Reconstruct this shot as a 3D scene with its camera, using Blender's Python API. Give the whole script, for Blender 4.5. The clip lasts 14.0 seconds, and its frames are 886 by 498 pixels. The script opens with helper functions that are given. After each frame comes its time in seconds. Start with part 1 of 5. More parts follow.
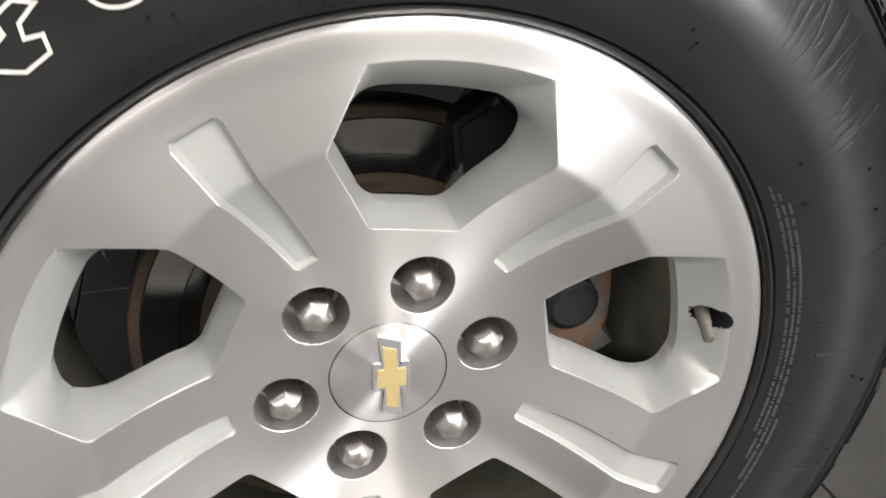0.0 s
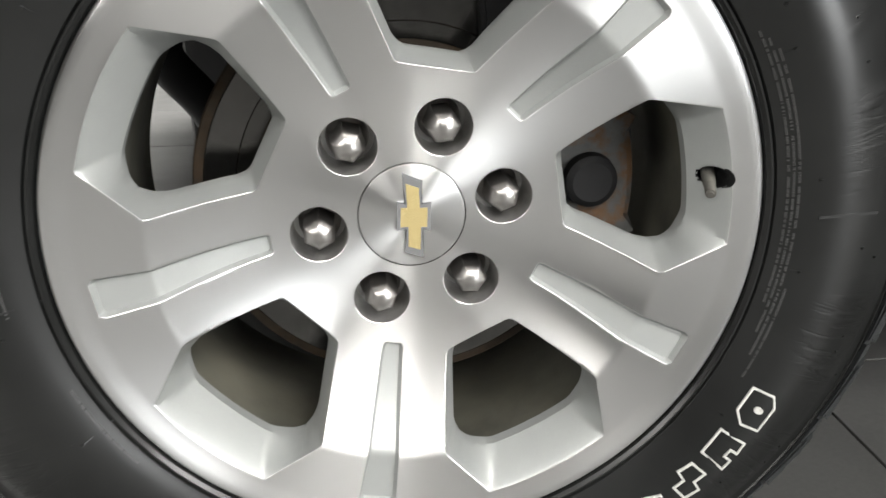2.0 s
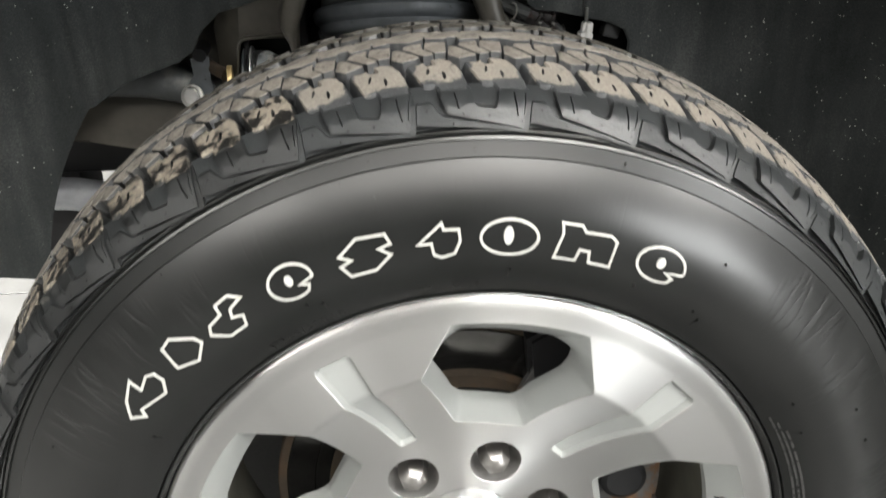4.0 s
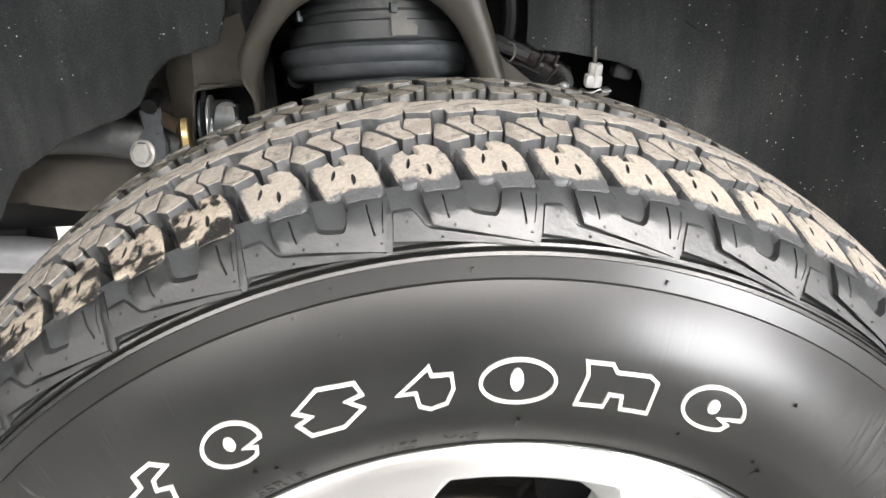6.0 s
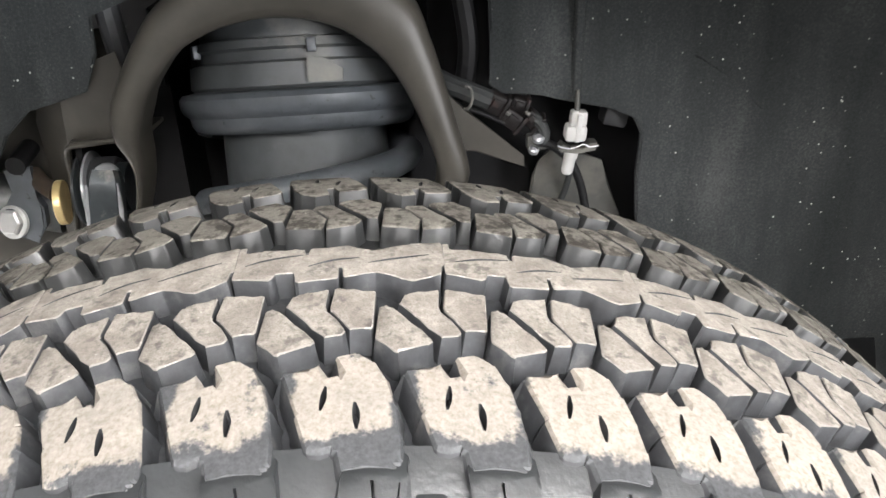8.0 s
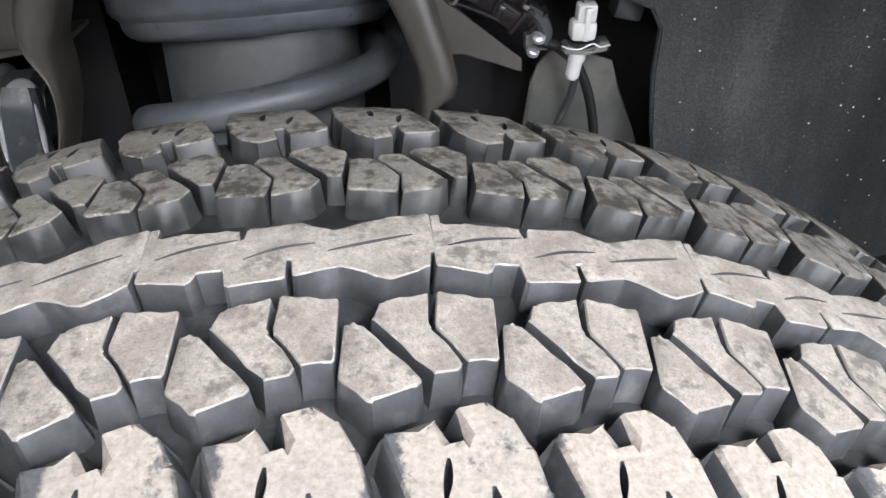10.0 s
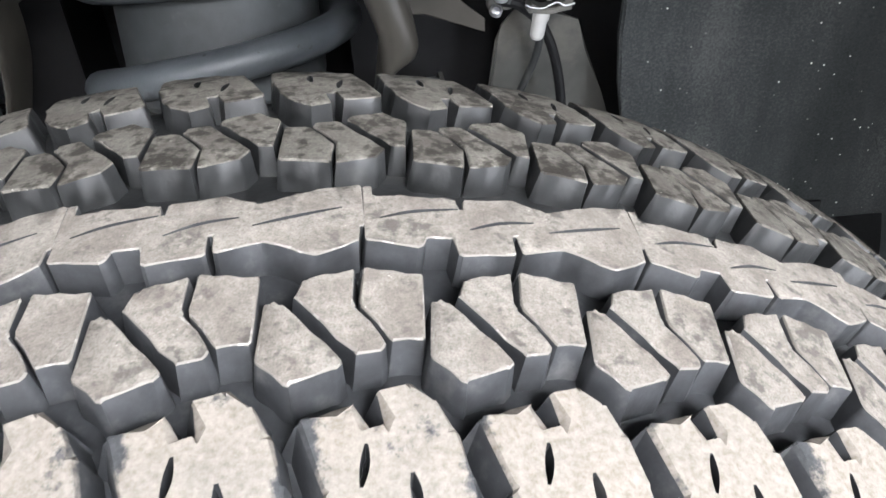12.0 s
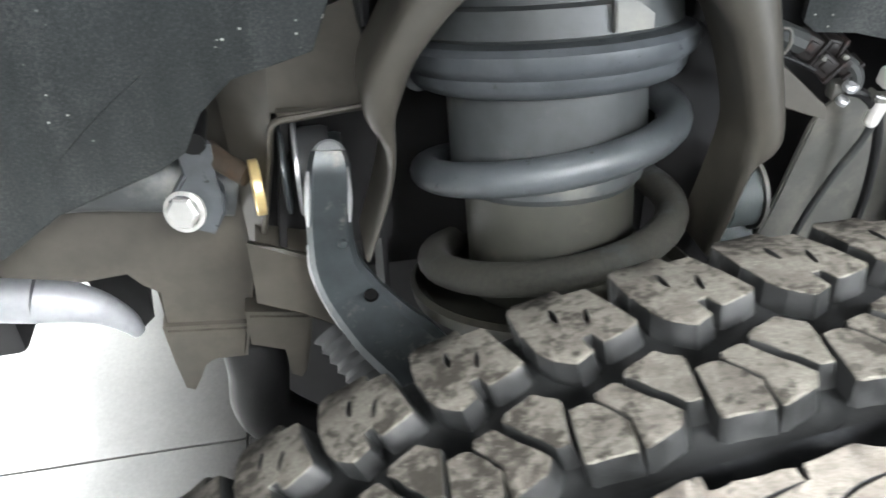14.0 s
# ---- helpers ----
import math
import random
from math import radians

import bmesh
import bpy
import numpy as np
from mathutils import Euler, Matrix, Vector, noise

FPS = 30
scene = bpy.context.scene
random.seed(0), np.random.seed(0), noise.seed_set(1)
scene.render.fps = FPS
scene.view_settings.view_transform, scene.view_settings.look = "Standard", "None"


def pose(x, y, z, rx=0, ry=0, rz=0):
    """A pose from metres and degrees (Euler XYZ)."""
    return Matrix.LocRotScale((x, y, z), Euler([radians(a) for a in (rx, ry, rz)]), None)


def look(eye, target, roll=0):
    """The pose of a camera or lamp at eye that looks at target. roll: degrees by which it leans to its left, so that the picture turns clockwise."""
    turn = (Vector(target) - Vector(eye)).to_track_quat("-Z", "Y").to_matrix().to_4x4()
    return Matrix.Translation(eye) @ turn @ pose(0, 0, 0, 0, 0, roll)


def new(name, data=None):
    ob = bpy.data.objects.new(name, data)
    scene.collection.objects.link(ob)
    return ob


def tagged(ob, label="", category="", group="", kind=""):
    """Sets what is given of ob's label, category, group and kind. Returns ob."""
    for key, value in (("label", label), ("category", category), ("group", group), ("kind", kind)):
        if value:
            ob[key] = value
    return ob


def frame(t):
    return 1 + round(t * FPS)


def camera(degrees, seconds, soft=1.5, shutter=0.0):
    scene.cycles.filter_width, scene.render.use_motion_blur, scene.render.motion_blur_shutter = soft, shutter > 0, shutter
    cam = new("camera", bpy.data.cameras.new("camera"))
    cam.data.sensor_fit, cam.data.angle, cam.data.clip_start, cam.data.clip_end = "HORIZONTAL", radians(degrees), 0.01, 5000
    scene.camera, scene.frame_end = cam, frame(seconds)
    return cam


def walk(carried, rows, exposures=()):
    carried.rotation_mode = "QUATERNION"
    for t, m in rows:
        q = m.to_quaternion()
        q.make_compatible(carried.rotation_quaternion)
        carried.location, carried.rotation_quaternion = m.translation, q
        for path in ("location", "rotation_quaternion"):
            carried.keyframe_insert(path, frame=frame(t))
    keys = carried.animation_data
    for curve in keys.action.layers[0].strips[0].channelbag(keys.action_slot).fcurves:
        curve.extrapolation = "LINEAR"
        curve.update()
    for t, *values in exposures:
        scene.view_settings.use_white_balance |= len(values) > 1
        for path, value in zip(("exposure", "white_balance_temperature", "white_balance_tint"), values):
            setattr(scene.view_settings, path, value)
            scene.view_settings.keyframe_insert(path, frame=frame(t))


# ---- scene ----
cam = camera(56.1, 14.0, 1.5, 0.4)
PATH = [
    (0, (-0.087, -0.439, 0.726), (0.389, 1.247, -0.238), 0.5),
    (0.5, (-0.055, -0.485, 0.681), (0.348, 1.265, -0.201), 0.8),
    (1, (-0.037, -0.52, 0.627), (0.325, 1.271, -0.187), 0.9),
    (1.5, (-0.043, -0.55, 0.595), (0.274, 1.272, -0.166), 0.8),
    (2, (-0.046, -0.579, 0.591), (0.174, 1.264, -0.154), -0.1),
    (2.5, (-0.054, -0.607, 0.625), (0.114, 1.236, -0.133), -0.5),
    (3, (-0.047, -0.613, 0.732), (0.097, 1.217, -0.062), -0.6),
    (3.5, (-0.052, -0.597, 0.843), (0.079, 1.219, 0.014), -0.6),
    (4, (-0.057, -0.552, 0.898), (0.075, 1.265, 0.072), -1.0),
    (4.2, (-0.053, -0.532, 0.913), (0.08, 1.283, 0.083), -1.1),
    (6.3, (-0.038, -0.377, 0.909), (0.111, 1.444, 0.096), -1.7),
    (6.5, (-0.034, -0.349, 0.907), (0.117, 1.472, 0.093), -1.6),
    (7, (-0.016, -0.266, 0.907), (0.135, 1.554, 0.092), -1.7),
    (7.5, (0.017, -0.232, 0.918), (0.148, 1.584, 0.092), -2.0),
    (8, (0.042, -0.214, 0.931), (0.128, 1.576, 0.043), -2.5),
    (8.2, (0.042, -0.199, 0.929), (0.12, 1.577, 0.012), -2.7),
    (10.3, (0.049, -0.119, 0.913), (0.156, 1.514, -0.235), -3.5),
    (10.5, (0.051, -0.122, 0.913), (0.16, 1.505, -0.246), -3.5),
    (11, (0.054, -0.125, 0.914), (0.169, 1.485, -0.268), -3.6),
    (11.5, (0.06, -0.121, 0.915), (0.178, 1.476, -0.284), -3.7),
    (12, (0.062, -0.113, 0.91), (0.186, 1.478, -0.296), -3.7),
    (12.5, (0.069, -0.09, 0.923), (0.199, 1.5, -0.283), -3.9),
    (13, (0.019, -0.055, 0.946), (0.179, 1.527, -0.267), -3.9),
    (13.5, (-0.106, -0.051, 0.954), (0.115, 1.539, -0.239), -2.2),
    (14, (-0.186, -0.042, 0.955), (0.076, 1.549, -0.228), -1.7),
]
EXPOSURES = [(0.0, -0.26, 6800, 14), (0.5, -0.29, 6700, 12), (2.0, -0.58, 6600, 9), (2.5, -0.66, 6650, 9), (3.5, -0.35, 6650, 8), (4.2, -0.14, 6650, 8), (6.3, 0.80, 6650, 12), (8.2, 0.82, 6450, 12), (10.3, 0.74, 6050, 13), (12.0, 0.72, 6070, 12), (12.5, 0.60, 6080, 11), (13.0, 1.08, 6250, 7), (13.5, 1.43, 6250, 6), (14.0, 1.54, 6200, 8)]
walk(cam, [(t, look(eye, target, roll)) for t, eye, target, roll in PATH], EXPOSURES)

# ---- light ----
world = bpy.data.worlds.new("world")
scene.world = world
world.use_nodes = True
world.node_tree.nodes["Background"].inputs[0].default_value = (0.9, 0.95, 1.0, 1)
world.node_tree.nodes["Background"].inputs[1].default_value = 0.01


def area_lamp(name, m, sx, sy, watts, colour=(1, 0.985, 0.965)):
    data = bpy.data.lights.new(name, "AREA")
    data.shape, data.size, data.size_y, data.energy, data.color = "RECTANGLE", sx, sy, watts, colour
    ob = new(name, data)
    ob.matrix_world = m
    return tagged(ob, "white light of an added, unseen ceiling fixture", "lamp light", kind="structure")


# Unseen lamps, placed and sized to light the wheel, arch and floor.
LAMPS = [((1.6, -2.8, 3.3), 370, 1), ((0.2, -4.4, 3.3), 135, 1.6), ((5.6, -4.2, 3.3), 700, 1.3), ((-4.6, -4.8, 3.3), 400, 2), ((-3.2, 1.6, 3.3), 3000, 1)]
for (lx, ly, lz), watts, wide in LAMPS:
    area_lamp("added_lamp_light", look((lx, ly, lz - 0.03), (lx, ly, 0)), 2.4 * wide, 1.2 * wide, watts)
# daylight in the opening of an unseen shop window, assumed from the tyre's highlights
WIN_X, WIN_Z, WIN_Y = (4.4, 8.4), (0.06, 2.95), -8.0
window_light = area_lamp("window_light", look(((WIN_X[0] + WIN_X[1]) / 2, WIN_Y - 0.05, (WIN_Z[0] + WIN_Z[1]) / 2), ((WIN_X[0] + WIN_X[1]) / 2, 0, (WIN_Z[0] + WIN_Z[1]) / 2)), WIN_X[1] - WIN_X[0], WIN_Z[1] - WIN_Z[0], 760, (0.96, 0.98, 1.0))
tagged(window_light, "daylight of an assumed, unseen shop window", "daylight", kind="structure")

# ---- materials ----


class Mat:
    """A node material with short ways to wire it."""

    def __init__(self, name, base=(0.5, 0.5, 0.5), rough=0.5, metal=0.0, spec=0.5):
        self.m = bpy.data.materials.new(name)
        self.m.use_nodes = True
        self.t = self.m.node_tree
        self.b = self.t.nodes["Principled BSDF"]
        self.set("Base Color", (*base, 1))
        self.set("Roughness", rough)
        self.set("Metallic", metal)
        self.set("Specular IOR Level", spec)
        self.co = self.t.nodes.new("ShaderNodeTexCoord").outputs["Object"]

    def set(self, key, v):
        self.b.inputs[key].default_value = v

    def node(self, kind, **ins):
        n = self.t.nodes.new("ShaderNode" + kind)
        for k, v in ins.items():
            sock = n.inputs[k.replace("_", " ")] if not k.startswith("i") or not k[1:].isdigit() else n.inputs[int(k[1:])]
            if isinstance(v, bpy.types.NodeSocket):
                self.t.links.new(v, sock)
            else:
                sock.default_value = v
        return n

    def link(self, a, key):
        self.t.links.new(a, self.b.inputs[key])

    def noise(self, scale, detail=4.0, rough=0.55, co=None, stretch=None):
        src = co if co is not None else self.co
        if stretch:
            mp = self.node("Mapping", Vector=src)
            mp.inputs["Scale"].default_value = stretch
            src = mp.outputs[0]
        return self.node("TexNoise", Vector=src, Scale=scale, Detail=detail, Roughness=rough).outputs["Fac"]

    def ramp(self, fac, stops):
        n = self.node("ValToRGB", Fac=fac)
        e = n.color_ramp.elements
        while len(e) > len(stops):
            e.remove(e[-1])
        while len(e) < len(stops):
            e.new(0.5)
        for el, (p, c) in zip(e, stops):
            el.position, el.color = p, (*c, 1) if len(c) == 3 else c
        return n.outputs[0]

    def mix(self, fac, a, b):
        n = self.t.nodes.new("ShaderNodeMix")
        n.data_type = "RGBA"
        for sock, v in ((n.inputs[0], fac), (n.inputs[6], a), (n.inputs[7], b)):
            if isinstance(v, bpy.types.NodeSocket):
                self.t.links.new(v, sock)
            else:
                sock.default_value = v if isinstance(v, float) else (*v, 1)
        return n.outputs[2]

    def math(self, op, a, b=0.0):
        n = self.t.nodes.new("ShaderNodeMath")
        n.operation = op
        for sock, v in ((n.inputs[0], a), (n.inputs[1], b)):
            if isinstance(v, bpy.types.NodeSocket):
                self.t.links.new(v, sock)
            else:
                sock.default_value = v
        return n.outputs[0]

    def bump(self, height, strength=0.3, dist=0.001):
        n = self.node("Bump", Strength=strength, Distance=dist, Height=height)
        self.link(n.outputs[0], "Normal")

    def random_co(self):
        """Object coordinates moved at random from object to object."""
        info = self.t.nodes.new("ShaderNodeObjectInfo").outputs["Random"]
        sc = self.math("MULTIPLY", info, 37.0)
        comb = self.node("CombineXYZ", X=sc, Y=sc, Z=sc).outputs[0]
        add = self.t.nodes.new("ShaderNodeVectorMath")
        self.t.links.new(self.co, add.inputs[0])
        self.t.links.new(comb, add.inputs[1])
        return add.outputs[0]


BLACK, WHITE = (0, 0, 0), (1, 1, 1)


def simple(name, base, rough, metal=0.0, scale=60.0, vary=0.25, bump=0.15, dirt=None, dirt_scale=9.0, dirt_at=(0.5, 0.7), spec=0.5):
    """A surface with fine grain, broad variation and, where given, patches of dirt."""
    k = Mat(name, base, rough, metal, spec)
    lo = tuple(c * (1 - vary) for c in base)
    hi = tuple(min(1.0, c * (1 + vary)) for c in base)
    fine = k.noise(scale)
    broad = k.noise(scale * 0.12, 3.0)
    col = k.ramp(k.math("ADD", k.math("MULTIPLY", fine, 0.4), k.math("MULTIPLY", broad, 0.6)), [(0.35, lo), (0.65, hi)])
    if dirt:
        mask = k.ramp(k.noise(dirt_scale, 6.0, 0.65), [(dirt_at[0], BLACK), (dirt_at[1], WHITE)])
        col = k.mix(mask, col, dirt)
        k.link(k.math("ADD", k.math("MULTIPLY", mask, 0.25), rough), "Roughness")
    k.link(col, "Base Color")
    if bump:
        k.bump(k.noise(scale * 4, 5.0), bump, 0.0006)
    return k.m


def machined_metal():
    """Lathe-turned clear-coated aluminium: fine rings give a stretched highlight."""
    k = Mat("machined_aluminium", (0.66, 0.66, 0.655), 0.25, 1.0)
    sep = k.node("SeparateXYZ", Vector=k.co)
    rad = k.math("SQRT", k.math("ADD", k.math("MULTIPLY", sep.outputs[0], sep.outputs[0]), k.math("MULTIPLY", sep.outputs[2], sep.outputs[2])))
    rings = k.node("TexNoise", Vector=k.node("CombineXYZ", X=k.math("MULTIPLY", rad, 5200.0)).outputs[0], Scale=1.0, Detail=3.0).outputs["Fac"]
    cloud = k.noise(18, 5)
    k.link(k.ramp(rings, [(0.3, (0.63, 0.63, 0.625)), (0.7, (0.70, 0.70, 0.695))]), "Base Color")
    k.link(k.math("ADD", k.math("MULTIPLY", cloud, 0.08), 0.29), "Roughness")
    tan = k.t.nodes.new("ShaderNodeTangent")
    tan.direction_type, tan.axis = "RADIAL", "Y"
    k.link(tan.outputs[0], "Tangent")
    k.set("Anisotropic", 0.97)
    k.set("Anisotropic Rotation", 0.25)
    k.set("Coat Weight", 0.12)
    k.set("Coat Roughness", 0.12)
    k.bump(rings, 0.03, 0.0001)
    return k.m


def silver_paint():
    k = Mat("silver_paint", (0.44, 0.445, 0.44), 0.42, 0.35)
    fleck = k.noise(2600, 2)
    cloud = k.noise(14, 5)
    col = k.ramp(k.math("ADD", k.math("MULTIPLY", fleck, 0.5), k.math("MULTIPLY", cloud, 0.5)), [(0.35, (0.31, 0.322, 0.314)), (0.65, (0.38, 0.392, 0.383))])
    grime = k.ramp(k.noise(55, 8, 0.7), [(0.66, BLACK), (0.8, WHITE)])
    k.link(k.mix(k.math("MULTIPLY", grime, 0.25), col, (0.2, 0.18, 0.15)), "Base Color")
    k.set("Coat Weight", 0.3)
    k.set("Coat Roughness", 0.2)
    return k.m


def sidewall_rubber():
    """Dressed black rubber, glossy, with shallow wrinkles that run outwards."""
    k = Mat("sidewall_rubber", (0.005, 0.0055, 0.0055), 0.4, 0.0, 0.2)
    cloud = k.noise(9, 5)
    k.link(k.ramp(cloud, [(0.35, (0.003, 0.0034, 0.0032)), (0.65, (0.0075, 0.008, 0.0077))]), "Base Color")
    k.link(k.ramp(k.noise(16, 5), [(0.3, (0.33,) * 3), (0.7, (0.47,) * 3)]), "Roughness")
    sep = k.node("SeparateXYZ", Vector=k.co)
    ang = k.math("ARCTAN2", sep.outputs[0], sep.outputs[2])
    rad = k.math("SQRT", k.math("ADD", k.math("MULTIPLY", sep.outputs[0], sep.outputs[0]), k.math("MULTIPLY", sep.outputs[2], sep.outputs[2])))

    def spread(across, along, detail, distortion):
        v = k.node("CombineXYZ", X=k.math("MULTIPLY", ang, across), Y=k.math("MULTIPLY", rad, along)).outputs[0]
        return k.node("TexNoise", Vector=v, Scale=1.0, Detail=detail, Distortion=distortion).outputs["Fac"]

    # thin wrinkles where a noise crosses its middle, in patches round the belly of the sidewall
    wrinkle = k.ramp(k.math("ABSOLUTE", k.math("SUBTRACT", spread(26.0, 12.0, 2.0, 0.5), 0.5)), [(0.0, BLACK), (0.055, WHITE)])
    swell = spread(40.0, 14.0, 1.2, 0.4)
    patches = k.ramp(spread(4.6, 10.0, 2.0, 0.0), [(0.44, BLACK), (0.60, WHITE)])
    belly = k.ramp(rad, [(0.286, BLACK), (0.312, WHITE), (0.338, WHITE), (0.350, BLACK)])
    aside = k.ramp(k.math("ABSOLUTE", k.math("SUBTRACT", ang, 0.05)), [(0.45, (0.09,) * 3), (0.75, WHITE)])
    where = k.math("MULTIPLY", k.math("MULTIPLY", patches, belly), aside)
    relief = k.math("MULTIPLY", where, k.math("ADD", k.math("MULTIPLY", wrinkle, 0.35), k.math("MULTIPLY", swell, 0.75)))
    k.set("Coat Weight", 0.75)
    k.set("Coat Roughness", 0.24)
    k.bump(k.math("ADD", relief, k.math("MULTIPLY", k.noise(700, 3), 0.035)), 0.5, 0.0035)
    return k.m


def tread_rubber():
    """Rubber of the tread's flanks and groove floors, greyed by dust."""
    k = Mat("tread_rubber", (0.047, 0.051, 0.056), 0.66)
    co = k.random_co()
    dust = k.noise(70, 7, 0.65, co)
    k.link(k.ramp(dust, [(0.32, (0.010, 0.0105, 0.0115)), (0.55, (0.025, 0.0268, 0.0295)), (0.75, (0.070, 0.069, 0.067))]), "Base Color")
    k.bump(k.noise(900, 4), 0.2, 0.0004)
    return k.m


def tread_face(name, dust_a, dust_b, bare, spread, blotch):
    """Worn top faces of the tread blocks under dried dust; spread: how much of the rubber is bare."""
    k = Mat(name, dust_a, 0.85, 0.0, 0.25)
    co = k.random_co()
    big = k.noise(45, 5, 0.6, co)
    spots = k.noise(210, 3, 0.55, co)
    fine = k.noise(520, 6, 0.7, co)
    grain = k.noise(1700, 3, 0.6, co)
    sand = k.ramp(k.math("ADD", k.math("MULTIPLY", fine, 0.55), k.math("MULTIPLY", grain, 0.45)), [(0.36, BLACK), (0.62, WHITE)])
    dust = k.mix(sand, tuple(c * 0.86 for c in dust_a), tuple(c * 1.10 for c in dust_b))
    dust = k.mix(k.ramp(k.noise(95, 3, 0.5, co), [(0.45, BLACK), (0.62, (0.45,) * 3)]), dust, tuple(c * 0.62 for c in dust_a[:1]) + tuple(c * 0.56 for c in dust_a[1:]))
    mask = k.ramp(k.math("ADD", k.math("ADD", k.math("MULTIPLY", big, 0.45), k.math("MULTIPLY", spots, 0.45)), k.math("MULTIPLY", fine, 0.10)), [(spread - 0.085, WHITE), (spread - 0.005, BLACK)])
    col = k.mix(k.math("MULTIPLY", mask, blotch), dust, bare)
    grit = k.ramp(k.node("TexVoronoi", Vector=co, Scale=420.0).outputs["Distance"], [(0.0, WHITE), (0.13, BLACK)])
    some = k.ramp(k.noise(130, 3, 0.5, co), [(0.56, BLACK), (0.62, WHITE)])
    col = k.mix(k.math("MULTIPLY", k.math("MULTIPLY", grit, some), 0.6), col, (0.75, 0.72, 0.66))
    k.link(col, "Base Color")
    k.bump(k.math("ADD", fine, k.math("MULTIPLY", grain, 0.8)), 0.5, 0.0007)
    return k.m


def worn_edge():
    """Block edges rubbed pale, in broken stretches."""
    k = Mat("worn_tread_edge", (0.3, 0.28, 0.25), 0.7, 0.0, 0.3)
    co = k.random_co()
    chips = k.ramp(k.noise(190, 5, 0.7, co), [(0.54, BLACK), (0.64, WHITE)])
    k.link(k.mix(chips, (0.18, 0.166, 0.146), (0.32, 0.30, 0.275)), "Base Color")
    k.bump(k.noise(700, 4, 0.6, co), 0.5, 0.0006)
    return k.m


def clay_face():
    """Outer tread blocks under dried clay: a crust with ragged edges that leaves grey rubber bare."""
    k = Mat("clay_dusted_tread", (0.3, 0.27, 0.23), 0.9, 0.0, 0.2)
    co = k.random_co()
    rnd = k.t.nodes.new("ShaderNodeObjectInfo").outputs["Random"]
    big = k.noise(48, 8, 0.68, co)
    fine = k.noise(520, 6, 0.72, co)
    crust = k.ramp(fine, [(0.30, (0.162, 0.138, 0.110)), (0.5, (0.236, 0.212, 0.182)), (0.70, (0.295, 0.268, 0.236))])
    tone = k.mix(k.ramp(k.noise(22, 4, 0.6, co), [(0.42, BLACK), (0.62, WHITE)]), crust, k.ramp(fine, [(0.3, (0.15, 0.135, 0.115)), (0.7, (0.272, 0.25, 0.22))]))
    bare = k.ramp(fine, [(0.3, (0.040, 0.042, 0.044)), (0.7, (0.080, 0.082, 0.085))])
    y = k.node("SeparateXYZ", Vector=k.co).outputs[1]
    sep = k.node("SeparateXYZ", Vector=k.co)
    turn = k.math("MULTIPLY", k.math("ARCTAN2", sep.outputs[0], sep.outputs[2]), 57.2958)
    low = k.math("MULTIPLY", k.math("ADD", y, 0.0165), 30.0)
    side = k.math("MULTIPLY", k.math("MINIMUM", k.math("SUBTRACT", turn, 6.35), k.math("SUBTRACT", 10.75, turn)), 0.22)
    edge = k.math("MINIMUM", k.math("MAXIMUM", k.math("MINIMUM", low, side), -0.4), 0.09)
    level = k.math("ADD", k.math("ADD", k.math("ADD", k.math("MULTIPLY", big, 0.85), k.math("MULTIPLY", fine, 0.15)), edge), k.math("MULTIPLY", k.math("SUBTRACT", 0.5, rnd), 0.17))
    mask = k.ramp(level, [(0.440, WHITE), (0.505, BLACK)])
    k.link(k.mix(mask, tone, bare), "Base Color")
    k.link(k.math("SUBTRACT", 0.9, k.math("MULTIPLY", mask, 0.42)), "Roughness")
    crumb = k.math("ADD", k.math("MULTIPLY", fine, 0.6), k.math("MULTIPLY", k.math("SUBTRACT", 1.0, mask), 0.9))
    k.bump(k.math("ADD", crumb, k.math("MULTIPLY", k.noise(150, 5, 0.6, co), 0.8)), 0.33, 0.0011)
    return k.m


def dressed_face():
    """Outer blocks splashed with tyre dressing: wet black rubber with islands of clay."""
    k = Mat("dressed_tread", (0.02, 0.02, 0.02), 0.3, 0.0, 0.4)
    co = k.random_co()
    big = k.noise(75, 7, 0.66, co)
    fine = k.noise(520, 6, 0.72, co)
    level = k.math("ADD", k.math("MULTIPLY", big, 0.85), k.math("MULTIPLY", fine, 0.15))
    wet = k.ramp(level, [(0.475, WHITE), (0.525, BLACK)])
    crust = k.ramp(fine, [(0.30, (0.150, 0.126, 0.098)), (0.5, (0.235, 0.205, 0.166)), (0.70, (0.300, 0.266, 0.222))])
    black = k.ramp(fine, [(0.3, (0.008, 0.008, 0.008)), (0.7, (0.030, 0.029, 0.027))])
    k.link(k.mix(wet, crust, black), "Base Color")
    k.link(k.math("SUBTRACT", 0.88, k.math("MULTIPLY", wet, 0.58)), "Roughness")
    k.bump(k.math("ADD", k.math("MULTIPLY", fine, 0.6), k.math("MULTIPLY", k.math("SUBTRACT", 1.0, wet), 1.0)), 0.5, 0.0011)
    return k.m


# Dressed rubber; on inner groove floors it paints their shade.
def wet_shaded_rubber():
    k = Mat("dressed_and_shaded_rubber", (0.012, 0.012, 0.0125), 0.3)
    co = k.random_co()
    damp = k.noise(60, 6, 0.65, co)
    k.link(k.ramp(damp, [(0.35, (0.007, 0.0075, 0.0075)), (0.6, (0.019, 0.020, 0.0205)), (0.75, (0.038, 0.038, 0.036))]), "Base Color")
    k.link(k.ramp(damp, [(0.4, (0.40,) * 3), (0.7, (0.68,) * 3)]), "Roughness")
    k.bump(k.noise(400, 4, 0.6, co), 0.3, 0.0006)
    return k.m


